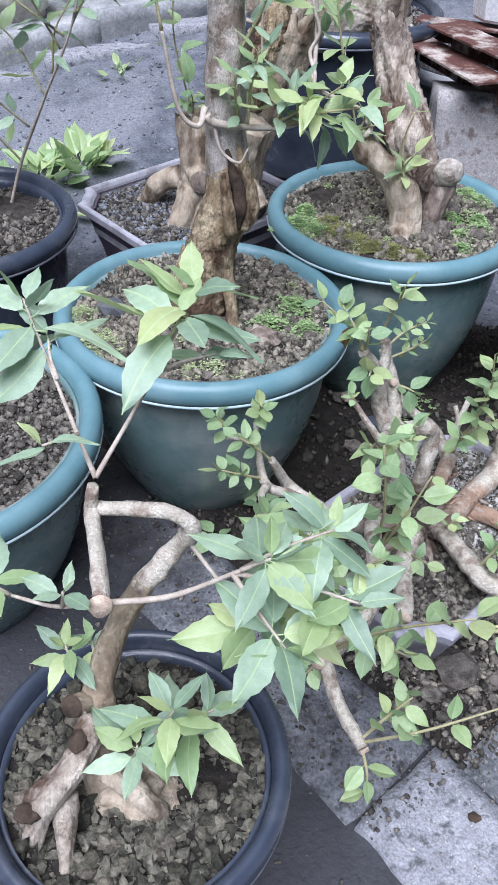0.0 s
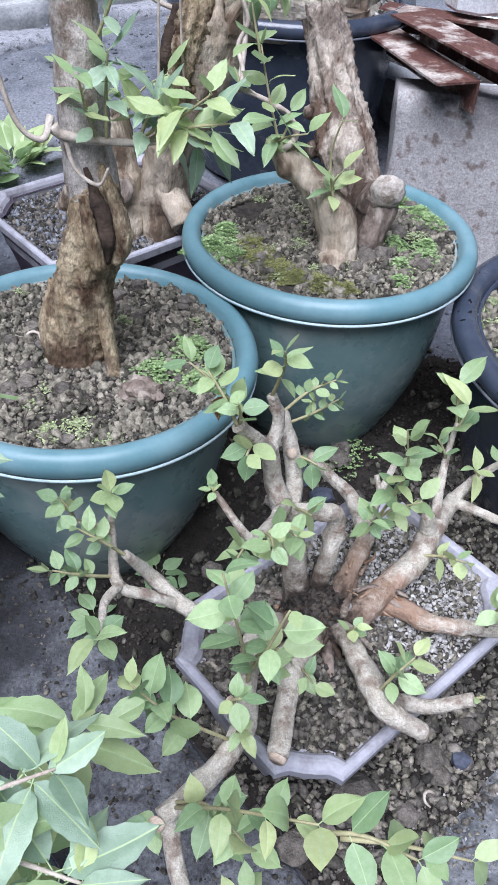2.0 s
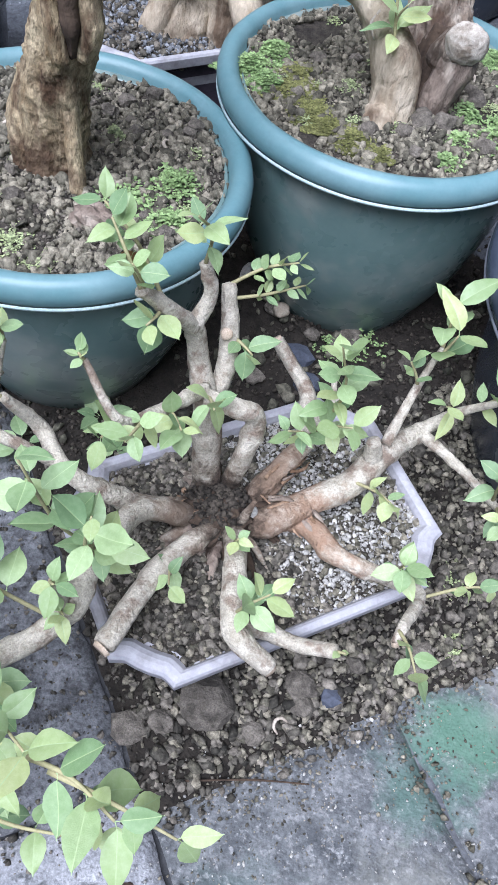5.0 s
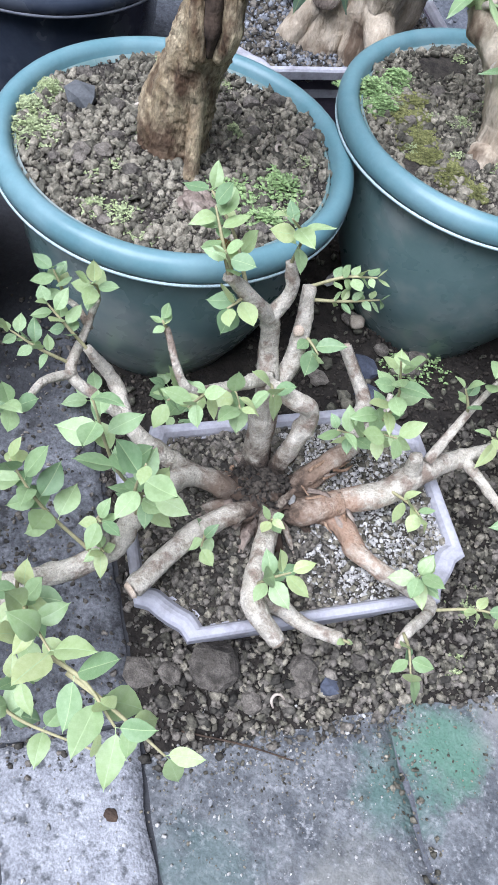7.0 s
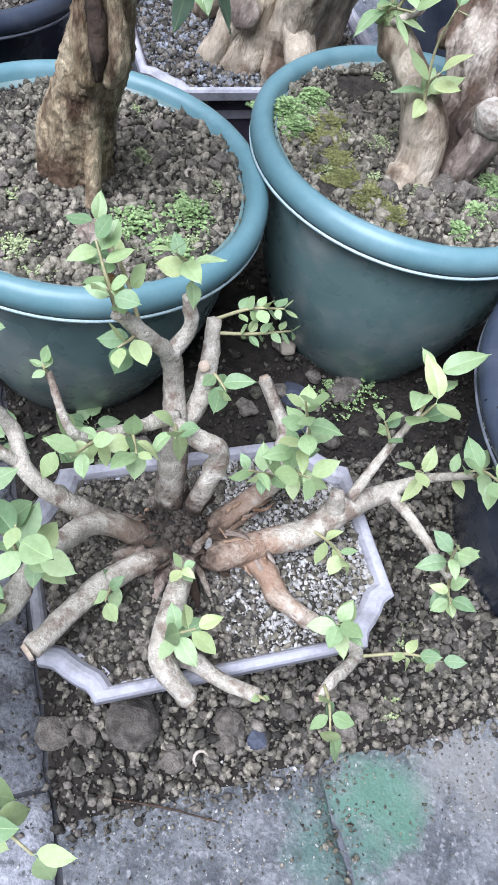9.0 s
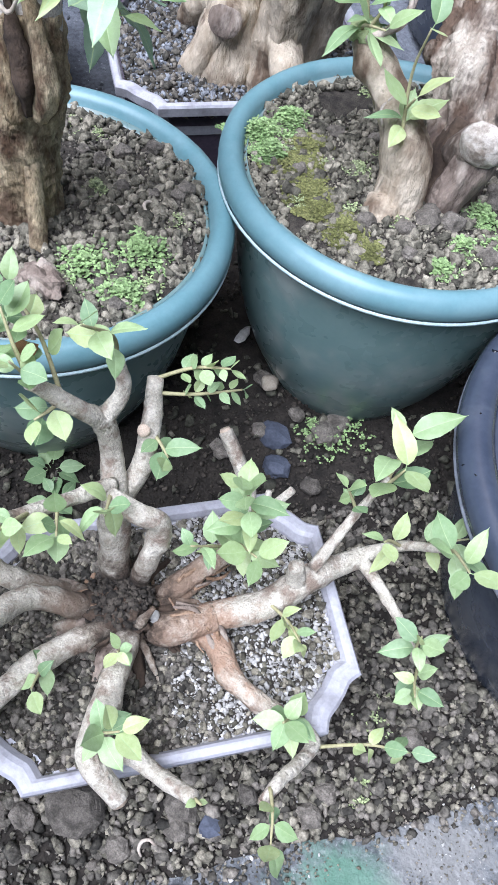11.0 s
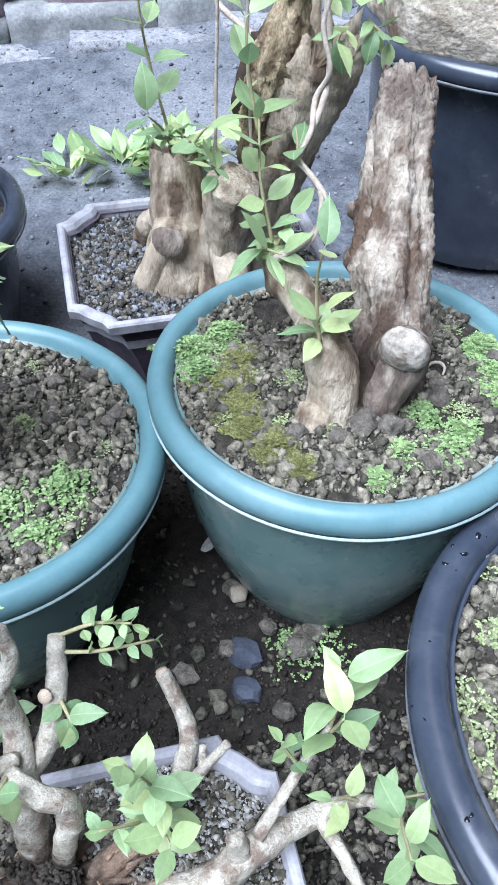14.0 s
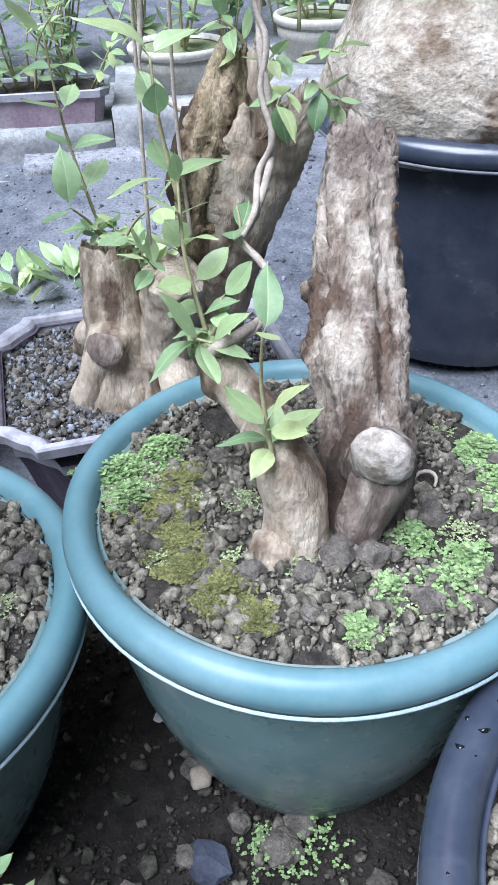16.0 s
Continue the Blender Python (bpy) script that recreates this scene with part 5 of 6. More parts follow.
# ---- old stumps in the tray behind ----
tree = thing("bonsai_stump", (-0.02, 0.48, 0.2), "cluster of old tan stumps with a slanting trunk and vines", "bonsai", "bonsai trees")
arm([(-0.050, 0.452, 0.19), (-0.050, 0.456, 0.27), (-0.058, 0.464, 0.34), (-0.064, 0.470, 0.395)], [0.046, 0.038, 0.034, 0.030], M_STUMP, "tan stump with cracked dark top", "stump", 32, 0.10, 0.2, 0.06, jag=0.03, knots=0)
arm([(-0.058, 0.436, 0.27), (-0.072, 0.428, 0.235), (-0.088, 0.425, 0.185)], [0.026, 0.024, 0.028], M_STUMP, "", "root", 18, 0.15, 0.15, 0.03)
arm([(-0.088, 0.478, 0.27), (-0.130, 0.500, 0.245), (-0.165, 0.515, 0.19)], [0.022, 0.019, 0.018], M_STUMP, "", "root", 16, 0.15, 0.15, 0.03)
arm([(-0.05, 0.452, 0.300), (-0.044, 0.432, 0.294), (-0.040, 0.418, 0.292)], [0.030, 0.026, 0.024], M_STUMP, "", "knob", 22, 0.08, 0.1, 0.03, knots=0)
cut_face(tree, (-0.0385, 0.4105, 0.2935), (0.25, -1, 0.30), 0.0235, M_LOWWOOD, "dark weathered saw cut")
arm([(0.010, 0.470, 0.19), (0.020, 0.466, 0.27), (0.034, 0.452, 0.335), (0.050, 0.440, 0.392)], [0.040, 0.036, 0.036, 0.032], M_STUMP, "tan stump", "stump", 32, 0.10, 0.18, 0.06, knots=0)
arm([(0.030, 0.450, 0.285), (0.050, 0.432, 0.262), (0.064, 0.420, 0.240)], [0.024, 0.024, 0.023], M_STUMP, "", "knob", 22, 0.08, 0.1, 0.03, knots=0)
cut_face(tree, (0.0675, 0.4155, 0.2355), (0.6, -0.7, -0.4), 0.0205, M_LOWWOOD, "dark weathered saw cut")
arm([(0.005, 0.530, 0.20), (0.036, 0.530, 0.30), (0.058, 0.533, 0.375), (0.080, 0.535, 0.455), (0.104, 0.538, 0.520), (0.116, 0.542, 0.560)], [0.040, 0.037, 0.040, 0.050, 0.055, 0.046], M_STUMP, "thick slanting trunk, broken at the top", "trunk", 36, 0.10, 0.20, 0.06, jag=0.07, knots=2, swell=0.4)
arm([(0.040, 0.510, 0.38), (0.052, 0.500, 0.44), (0.072, 0.500, 0.52), (0.086, 0.512, 0.60)], [0.018, 0.032, 0.034, 0.012], M_BROWN, "rotten brown wood", "rotten_side", 36, 0.15, 0.4, 0.20, jag=0.04, knots=0)
arm([(0.032, 0.500, 0.42), (0.036, 0.488, 0.48), (0.050, 0.490, 0.55)], [0.010, 0.015, 0.008], M_DARKWOOD, "dark rotten side", "rotten_side", 14, 0.3, 0.3, 0.1)
# twisted vine
arm([(0.148, 0.417, 0.459), (0.148, 0.442, 0.475), (0.150, 0.461, 0.499), (0.150, 0.476, 0.529), (0.147, 0.477, 0.567), (0.139, 0.476, 0.614), (0.134, 0.483, 0.655), (0.126, 0.49, 0.85)], [0.0042, 0.0042, 0.004, 0.004, 0.0038, 0.0036, 0.003, 0.0025], M_WIRE, "twisted vine", "vine", 8)
arm([(0.149, 0.414, 0.462), (0.151, 0.440, 0.482), (0.141, 0.466, 0.508), (0.154, 0.470, 0.540), (0.141, 0.472, 0.580), (0.144, 0.478, 0.62), (0.130, 0.480, 0.67), (0.131, 0.49, 0.85)], [0.0034, 0.0034, 0.0034, 0.0032, 0.003, 0.003, 0.0025, 0.002], M_WIRE, "twisted vine", "vine", 8)
arm([(0.082, 0.483, 0.498), (0.057, 0.506, 0.531), (0.017, 0.509, 0.547), (-0.022, 0.512, 0.570), (-0.025, 0.522, 0.605), (-0.026, 0.529, 0.640)], [0.004, 0.0038, 0.0038, 0.0036, 0.003, 0.0025], M_WIRE, "pale vine", "vine", 8)
arm([(0.022, 0.44, 0.39), (0.028, 0.436, 0.50), (0.030, 0.44, 0.64), (0.03, 0.44, 0.85)], [0.0022, 0.002, 0.0018, 0.0015], M_WIRE, "", "vine", 6)
arm([(0.062, 0.46, 0.43), (0.058, 0.455, 0.56), (0.064, 0.45, 0.70), (0.06, 0.45, 0.85)], [0.0022, 0.002, 0.0018, 0.0015], M_WIRE, "", "vine", 6)
for k, (base, tip, n, size, young) in enumerate((
    ((-0.06, 0.468, 0.395), (-0.062, 0.42, 0.455), 4, 0.060, 0.3), ((-0.062, 0.468, 0.395), (-0.088, 0.45, 0.615), 9, 0.055, 0.3), ((-0.03, 0.45, 0.40), (0.040, 0.436, 0.470), 6, 0.056, 0.3), ((-0.065, 0.468, 0.396), (-0.065, 0.45, 0.425), 9, 0.028, 0.5),
    ((-0.04, 0.462, 0.395), (-0.035, 0.455, 0.425), 9, 0.026, 0.5), ((0.0, 0.455, 0.38), (0.0, 0.445, 0.42), 9, 0.024, 0.5), ((0.03, 0.44, 0.392), (0.042, 0.400, 0.430), 5, 0.040, 0.3), ((0.148, 0.417, 0.459), (0.140, 0.425, 0.490), 2, 0.062, 0.4),
    ((0.161, 0.49, 0.58), (0.162, 0.464, 0.572), 5, 0.042, 0.6), ((0.17, 0.52, 0.58), (0.202, 0.507, 0.570), 8, 0.036, 0.6), ((0.155, 0.53, 0.60), (0.200, 0.51, 0.61), 7, 0.034, 0.6), ((0.12, 0.52, 0.64), (0.10, 0.50, 0.74), 7, 0.05, 0.5),
    ((0.15, 0.53, 0.62), (0.17, 0.53, 0.76), 7, 0.05, 0.5), ((-0.026, 0.529, 0.640), (-0.026, 0.525, 0.655), 4, 0.065, 0.6), ((0.13, 0.53, 0.60), (0.135, 0.50, 0.60), 6, 0.03, 0.6), ((0.10, 0.52, 0.60), (0.085, 0.50, 0.63), 6, 0.035, 0.6))):
    sprig(tree, base, tip, n, size, "oval", young, seed=300 + k, start=0.25)

tree.matrix_basis = Matrix.Translation((0.003, 0.012, 0.006)) @ tree.matrix_basis

# ---- driftwood bonsai in the black pot ----
arm.k = 0.70
tree = thing("bonsai_tree", (-0.0223, -0.6558, 0.2269), "driftwood bonsai with an arched branch and large leaves", "bonsai", "bonsai trees")
arm([(-0.0221, -0.6580, 0.2070), (-0.0296, -0.6466, 0.2677), (-0.0291, -0.6269, 0.3138), (-0.0126, -0.6004, 0.3716), (0.0100, -0.5820, 0.4150)], [0.034, 0.025, 0.019, 0.0145, 0.0125], M_STUMP, "gnarled tan trunk", "trunk", 28, 0.2, 0.22, 0.06)
arm([(0.0060, -0.5860, 0.4090), (0.0331, -0.5683, 0.4401), (0.0480, -0.5710, 0.4680), (0.0325, -0.5692, 0.4830), (0.0018, -0.5668, 0.4823), (-0.0291, -0.5663, 0.4802)], [0.0125, 0.0105, 0.0095, 0.0085, 0.0082, 0.0078], M_BARK, "arched mossy branch", "branch", 16)
arm([(-0.0302, -0.5622, 0.4811), (-0.0265, -0.5785, 0.4801), (-0.0153, -0.6165, 0.4817), (-0.0069, -0.6489, 0.4790)], [0.0080, 0.0088, 0.0086, 0.0078], M_BARK, "", "branch", 16)
arm([(-0.0288, -0.5663, 0.4785), (-0.0288, -0.5660, 0.4922), (-0.0270, -0.5640, 0.5031)], [0.008, 0.007, 0.006], M_BARK, "", "branch", 12)
arm([(-0.0269, -0.6466, 0.3088), (-0.0402, -0.6793, 0.2967), (-0.0593, -0.7038, 0.2791), (-0.0710, -0.7221, 0.2520)], [0.020, 0.019, 0.020, 0.016], M_DEAD, "hollow grey driftwood root", "driftwood", 24, 0.3, 0.35, 0.08, jag=0.03)
arm([(-0.0480, -0.6970, 0.2737), (-0.0443, -0.7179, 0.2519), (-0.0417, -0.7389, 0.2248)], [0.014, 0.012, 0.007], M_DEAD, "", "driftwood", 14, 0.3, 0.3, 0.08)
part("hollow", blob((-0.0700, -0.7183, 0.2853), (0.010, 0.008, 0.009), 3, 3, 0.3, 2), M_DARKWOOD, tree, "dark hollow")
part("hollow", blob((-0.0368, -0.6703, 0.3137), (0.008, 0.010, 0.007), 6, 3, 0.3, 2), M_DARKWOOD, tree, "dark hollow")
arm([(-0.0172, -0.6699, 0.2731), (0.0050, -0.6831, 0.2657), (0.0222, -0.6907, 0.2498), (0.0302, -0.6849, 0.2199)], [0.016, 0.014, 0.013, 0.012], M_STUMP, "", "root", 16, 0.25, 0.2, 0.06)
part("root_crown", blob((0.0057, -0.6669, 0.2278), (0.040, 0.030, 0.022), 8, 4, 0.35, 2), M_STUMP, tree, "root crown")
arm([(-0.0365, -0.6344, 0.3134), (-0.0421, -0.6421, 0.3231), (-0.0450, -0.6480, 0.3280)], [0.014, 0.012, 0.011], M_STUMP, "", "knob", 14)
cut_face(tree, (-0.0460, -0.6500, 0.3300), (-0.4, -0.8, 0.6), 0.010, M_DARKWOOD, "dark saw cut")
cut_face(tree, (-0.0060, -0.6570, 0.4790), (0.2, -1, 0.3), 0.009)
arm([(-0.0059, -0.6489, 0.4740), (0.0404, -0.6404, 0.4751), (0.0884, -0.6425, 0.5109)], [0.0035, 0.003, 0.0022], M_WIRE, "", "shoot", 8)
arm([(-0.0079, -0.6489, 0.4760), (-0.0416, -0.6433, 0.4587), (-0.0797, -0.6306, 0.4514)], [0.003, 0.0025, 0.002], M_WIRE, "", "shoot", 8)
arm([(0.0369, -0.5641, 0.4602), (0.0612, -0.5801, 0.4342), (0.0986, -0.6220, 0.4226)], [0.003, 0.0025, 0.002], M_WIRE, "", "shoot", 8)
for k, (base, tip, n, size, young, level) in enumerate((
    ((-0.0259, -0.5580, 0.5051), (0.0400, -0.4370, 0.6020), 9, 0.082, 0.3, 0.1), ((0.0159, -0.5007, 0.5692), (0.0308, -0.4650, 0.5919), 5, 0.085, 0.1, -0.1), ((0.0078, -0.5041, 0.5614), (0.0589, -0.4663, 0.5596), 3, 0.062, 0.0, -0.2),
    ((-0.0259, -0.5580, 0.5051), (-0.0900, -0.4650, 0.6000), 9, 0.072, 0.3, 0.1), ((-0.0592, -0.5080, 0.5573), (-0.0702, -0.4811, 0.5753), 4, 0.085, 0.1, -0.1), ((-0.0410, -0.5372, 0.5291), (-0.0605, -0.5619, 0.5388), 3, 0.045, 0.3, 0.1),
    ((0.0884, -0.6425, 0.5109), (0.1080, -0.6400, 0.5219), 10, 0.062, 0.1, 0.0), ((0.0884, -0.6425, 0.5109), (0.1517, -0.6076, 0.5180), 9, 0.060, 0.1, 0.05), ((0.0828, -0.6420, 0.5070), (0.1730, -0.6468, 0.4871), 10, 0.062, 0.1, 0.0), ((0.0828, -0.6420, 0.5070), (0.1211, -0.6752, 0.4725), 8, 0.062, 0.1, 0.0),
    ((0.0986, -0.6220, 0.4226), (0.1035, -0.6383, 0.4443), 9, 0.062, 0.3, -0.05), ((0.0986, -0.6220, 0.4226), (0.1300, -0.6237, 0.4500), 6, 0.058, 0.3, -0.05), ((-0.0797, -0.6306, 0.4514), (-0.0933, -0.6281, 0.4645), 6, 0.045, 0.4, 0.1),
    ((0.0018, -0.6719, 0.2742), (0.0440, -0.6720, 0.3780), 11, 0.060, 0.2, 0.05), ((0.0068, -0.6716, 0.2787), (0.0151, -0.6851, 0.3420), 8, 0.055, 0.15, 0.0), ((0.0119, -0.6707, 0.2873), (0.0719, -0.6577, 0.3544), 7, 0.056, 0.4, 0.0),
    ((-0.0377, -0.6245, 0.3234), (-0.0551, -0.6100, 0.3581), 10, 0.042, 0.4, 0.1), ((-0.0329, -0.6246, 0.3234), (-0.0367, -0.5973, 0.3501), 7, 0.036, 0.5, 0.1), ((-0.0368, -0.6436, 0.4598), (-0.0317, -0.6524, 0.4887), 5, 0.036, 0.4, 0.2),
    ((0.0982, -0.6014, 0.4162), (0.1477, -0.5457, 0.4553), 8, 0.058, 0.8, 0.0))):
    rosette(tree, base, tip, n, size, "lance", 400 + k, young, 0.0015, M_WIRE, level)


# ---- massive trunk in the large black pot ----
arm.k = 1.0
tree = thing("old_tree", (PB[0], PB[1], PB[2] - 0.01), "massive pale furrowed trunk in a large black pot", "bonsai", "bonsai trees")
arm([(PB[0] - 0.015, PB[1] - 0.005, PB[2] - 0.06), (PB[0] - 0.012, PB[1], PB[2] + 0.02), (PB[0] + 0.018, PB[1] + 0.006, PB[2] + 0.10), (PB[0] + 0.070, PB[1] + 0.020, PB[2] + 0.24), (PB[0] + 0.16, PB[1] + 0.05, PB[2] + 0.5)], [0.190, 0.194, 0.174, 0.134, 0.085], M_BIG, "", "trunk", 72, 0.12, 0.06, 0.018, lfreq=11.0, knots=6, swell=0.4)
for k, (a, r) in enumerate(((-2.6, 0.040), (-0.6, 0.040))):
    d = Vector((math.cos(a), math.sin(a), 0))
    c = Vector((PB[0] - 0.02, PB[1], PB[2]))
    arm([c + d * 0.10 + Vector((0, 0, 0.12)), c + d * 0.150 + Vector((0, 0, 0.05)), c + d * 0.185 + Vector((0, 0, -0.03))], [r * 0.9, r, r * 0.8], M_BIG, "", "root", 20, 0.25, 0.25, 0.05, lfreq=20.0)
for k in range(6):
    a = -2.4 + 0.35 * k
    p = Vector((PB[0] + 0.16 * math.cos(a), PB[1] + 0.16 * math.sin(a), PB[2] + 0.16))
    sprig(tree, p, p + Vector((0.02 * math.cos(a), 0.02 * math.sin(a), 0.09)), 6, 0.05, "oval", 0.5, seed=600 + k)

# ---- leafy shoots in the black pot behind ----
tree = thing("sapling", (PL[0] + 0.06, PL[1] + 0.06, PL[2] - 0.03), "thin leaning sapling with narrow leaves in a black pot", "sapling", "saplings")
arm([(-0.395, 0.40, 0.24), (-0.36, 0.40, 0.33), (-0.29, 0.36, 0.46), (-0.225, 0.33, 0.58), (-0.19, 0.32, 0.70)], [0.0032, 0.003, 0.0026, 0.002, 0.0015], M_WIRE, "", "stem", 8)
arm([(-0.42, 0.36, 0.24), (-0.42, 0.37, 0.30), (-0.43, 0.38, 0.36)], [0.010, 0.009, 0.007], M_BARK, "", "stem", 10)
for k, (base, tip, n, size) in enumerate((((-0.29, 0.36, 0.46), (-0.40, 0.36, 0.60), 9, 0.055), ((-0.25, 0.34, 0.54), (-0.33, 0.33, 0.69), 9, 0.055), ((-0.225, 0.33, 0.58), (-0.14, 0.33, 0.67), 8, 0.06), ((-0.21, 0.325, 0.62), (-0.27, 0.32, 0.76), 8, 0.055),
                                          ((-0.36, 0.40, 0.33), (-0.45, 0.41, 0.45), 8, 0.05), ((-0.33, 0.38, 0.40), (-0.42, 0.36, 0.50), 8, 0.05), ((-0.19, 0.32, 0.70), (-0.15, 0.32, 0.80), 8, 0.055), ((-0.42, 0.38, 0.35), (-0.50, 0.36, 0.52), 9, 0.05), ((-0.43, 0.38, 0.36), (-0.40, 0.35, 0.55), 9, 0.05), ((-0.27, 0.35, 0.50), (-0.22, 0.36, 0.62), 8, 0.055), ((-0.24, 0.335, 0.56), (-0.40, 0.33, 0.68), 8, 0.055))):
    sprig(tree, base, tip, n, size, "lance", 0.5, seed=500 + k, start=0.2)

# ---- moss, seedlings and odd bits in the pots ----
Z1, Z2 = P1[2] - 0.014, P2[2] - 0.013


def on1(x, y):
    return P1[2] - 0.018 + top1(x - P1[0], y - P1[1]) + LEAN1[0] * (x - P1[0]) + LEAN1[1] * (y - P1[1])


def on2(x, y):
    return P2[2] - 0.018 + top2(x - P2[0], y - P2[1]) + LEAN2[0] * (x - P2[0]) + LEAN2[1] * (y - P2[1])


def on5(x, y):
    return B5[2] - 0.03 + top5(x - B5[0], y - B5[1])


tufts("moss_patch", [(-0.128, -0.100, Z1 - 0.006, 0.030), (-0.158, -0.072, Z1 - 0.008, 0.020), (-0.164, -0.030, Z1 - 0.008, 0.018)], 1300, 41, M_MOSS, "pale green moss cushion at the pot's edge", 0.0022, 0.010, ground=on1)
tufts("seedlings", [(0.100, -0.034, Z1 - 0.002, 0.030), (0.135, 0.016, Z1 - 0.006, 0.026), (0.155, -0.040, Z1 - 0.008, 0.022)], 420, 42, M_SEEDLING, "tiny green seedlings on the soil", 0.0034, 0.016, "seedlings", ground=on1)
tufts("moss_patch", [(0.030, -0.140, Z1 - 0.008, 0.018), (0.066, -0.150, Z1 - 0.010, 0.014), (0.000, -0.152, Z1 - 0.010, 0.012)], 160, 43, M_MOSS, "thin pale moss on damp soil", 0.0025, 0.005, ground=on1)
tufts("seedlings", [(0.136, 0.230, Z2 - 0.006, 0.032), (0.150, 0.275, Z2 - 0.006, 0.020), (0.165, 0.205, Z2 - 0.006, 0.018)], 1300, 44, M_SEEDLING, "dense bright green seedlings inside the rim", 0.0030, 0.018, "seedlings", ground=on2)
tufts("moss_patch", [(0.200, 0.210, Z2 - 0.006, 0.030), (0.230, 0.180, Z2 - 0.007, 0.022), (0.285, 0.150, Z2 - 0.008, 0.022), (0.255, 0.160, Z2 - 0.008, 0.018), (0.322, 0.140, Z2 - 0.009, 0.016), (0.185, 0.250, Z2 - 0.005, 0.022)], 2600, 45, M_MOSSFLAT, "olive moss film on damp soil", 0.0026, 0.0075, ground=on2)
tufts("seedlings", [(0.395, 0.272, Z2 - 0.004, 0.018), (0.436, 0.240, Z2 - 0.006, 0.026), (0.398, 0.213, Z2 - 0.005, 0.014), (0.395, 0.165, Z2 - 0.008, 0.014), (0.440, 0.270, Z2 - 0.006, 0.018)], 330, 46, M_SEEDLING, "scattered green seedlings on the soil", 0.0032, 0.013, "seedlings", ground=on2)
tufts("moss_patch", [(0.436, 0.378, Z2 - 0.006, 0.030), (0.452, 0.345, Z2 - 0.008, 0.022), (0.410, 0.415, Z2 - 0.008, 0.02)], 1100, 47, M_SEEDLING, "bright green moss beside the rim", 0.0030, 0.013, ground=on2)
tufts("moss_patch", [(B5[0] - 0.19 + 0.055 * (k % 5) + 0.01 * math.sin(k * 5), B5[1] - 0.15 + 0.06 * (k // 5) + 0.01 * math.cos(k * 7), B5[2] - 0.026, 0.026 + 0.008 * math.sin(k * 3)) for k in range(30)], 420, 48, M_MOSS, "yellow-green moss over granular soil", 0.0026, 0.010, ground=on5)
tufts("seedlings", [(0.357, 0.117, 0.016, 0.030), (0.376, 0.160, 0.016, 0.028), (0.330, 0.130, 0.016, 0.020)], 55, 49, M_SEEDLING, "small dark weeds on the shaded earth", 0.0036, 0.022, "weeds")
tufts("moss_patch", [tuple(uv(0.255, -0.590, 0.012)) + (0.012,), tuple(uv(0.268, -0.575, 0.014)) + (0.010,), tuple(uv(0.30, -0.52, 0.020)) + (0.022,)], 50, 50, M_MOSS, "tuft of moss on the gravel's edge", 0.0026, 0.008)

r = np.random.default_rng(9)
tufts("moss_patch", [(0.040, 0.062, Z1, 0.012)], 500, 53, M_MOSS, "round olive moss cushion on the soil", 0.0022, 0.014, ground=on1)
tufts("moss_patch", [(P1[0] + x, P1[1] + y, Z1 - 0.006, 0.012) for x, y in in_disc(16, 0.17, r)], 60, 51, M_MOSS, "sparse moss specks between granules", 0.0022, 0.006, ground=on1)
tufts("moss_patch", [(P2[0] + x, P2[1] + y, Z2 - 0.006, 0.013) for x, y in in_disc(26, 0.17, r)], 70, 52, M_MOSS, "sparse moss specks between granules", 0.0022, 0.006, ground=on2)
rock = tagged(part("stone", blob((-0.126, -0.016, Z1 + 0.008), (0.023, 0.019, 0.014), 12, 1, 0.30, 1.3), mat("slate", (0.07, 0.075, 0.08), (0.12, 0.125, 0.13), 40, 0.85, 0.6, 150), smooth=False), "dark grey angular stone lying on the soil", "stone", "stones on the soil")
for k, (x, y, s) in enumerate(((0.40, 0.300, 0.012), (0.352, 0.222, 0.014), (0.338, 0.196, 0.011), (0.375, 0.236, 0.013), (0.30, 0.18, 0.010))):
    tagged(part("stone", blob((x, y, Z2 + s * 0.3), (s * 1.1, s, s * 0.8), 20 + k, 2, 0.4, 1.7), M_STONE, smooth=False), "rough lava stone beside the stump", "stone", "stones on the soil")
for k, (x, y, s) in enumerate(((B5[0] - 0.15, B5[1] - 0.08, 0.020), (B5[0] - 0.13, B5[1] - 0.13, 0.018), (B5[0] - 0.11, B5[1] - 0.04, 0.015))):
    tagged(part("stone", blob((x, y, B5[2] - 0.018), (s * 1.1, s, s * 0.8), 30 + k, 3, 0.4, 2), mat("mossy_pumice", (0.32, 0.29, 0.20), (0.46, 0.43, 0.33), 60, 0.95, 1.0, 200, spk=0.35), smooth=False), "pale yellowish pumice stone in the black pot", "stone", "stones on the soil")


def curl(at, r, seed):
    pts = [Vector(at) + Vector((r * math.cos(a + seed), r * math.sin(a + seed), 0.003 + 0.004 * math.sin(a))) for a in (0, 0.9, 1.8, 2.7, 3.6)]
    return tagged(part("dry_root", limb(pts, [0.0012, 0.0018, 0.002, 0.0018, 0.001], 6, 0.004, 0.1), M_WIRE), "curled pale dry rootlet on the soil", "root piece", "dry rootlets")


for k, at in enumerate(((-0.062, 0.010, Z1 + 0.002), (0.105, 0.075, Z1), (0.075, 0.06, Z1), (0.38, 0.34, Z2))):
    curl(at, 0.010, k * 2.0)
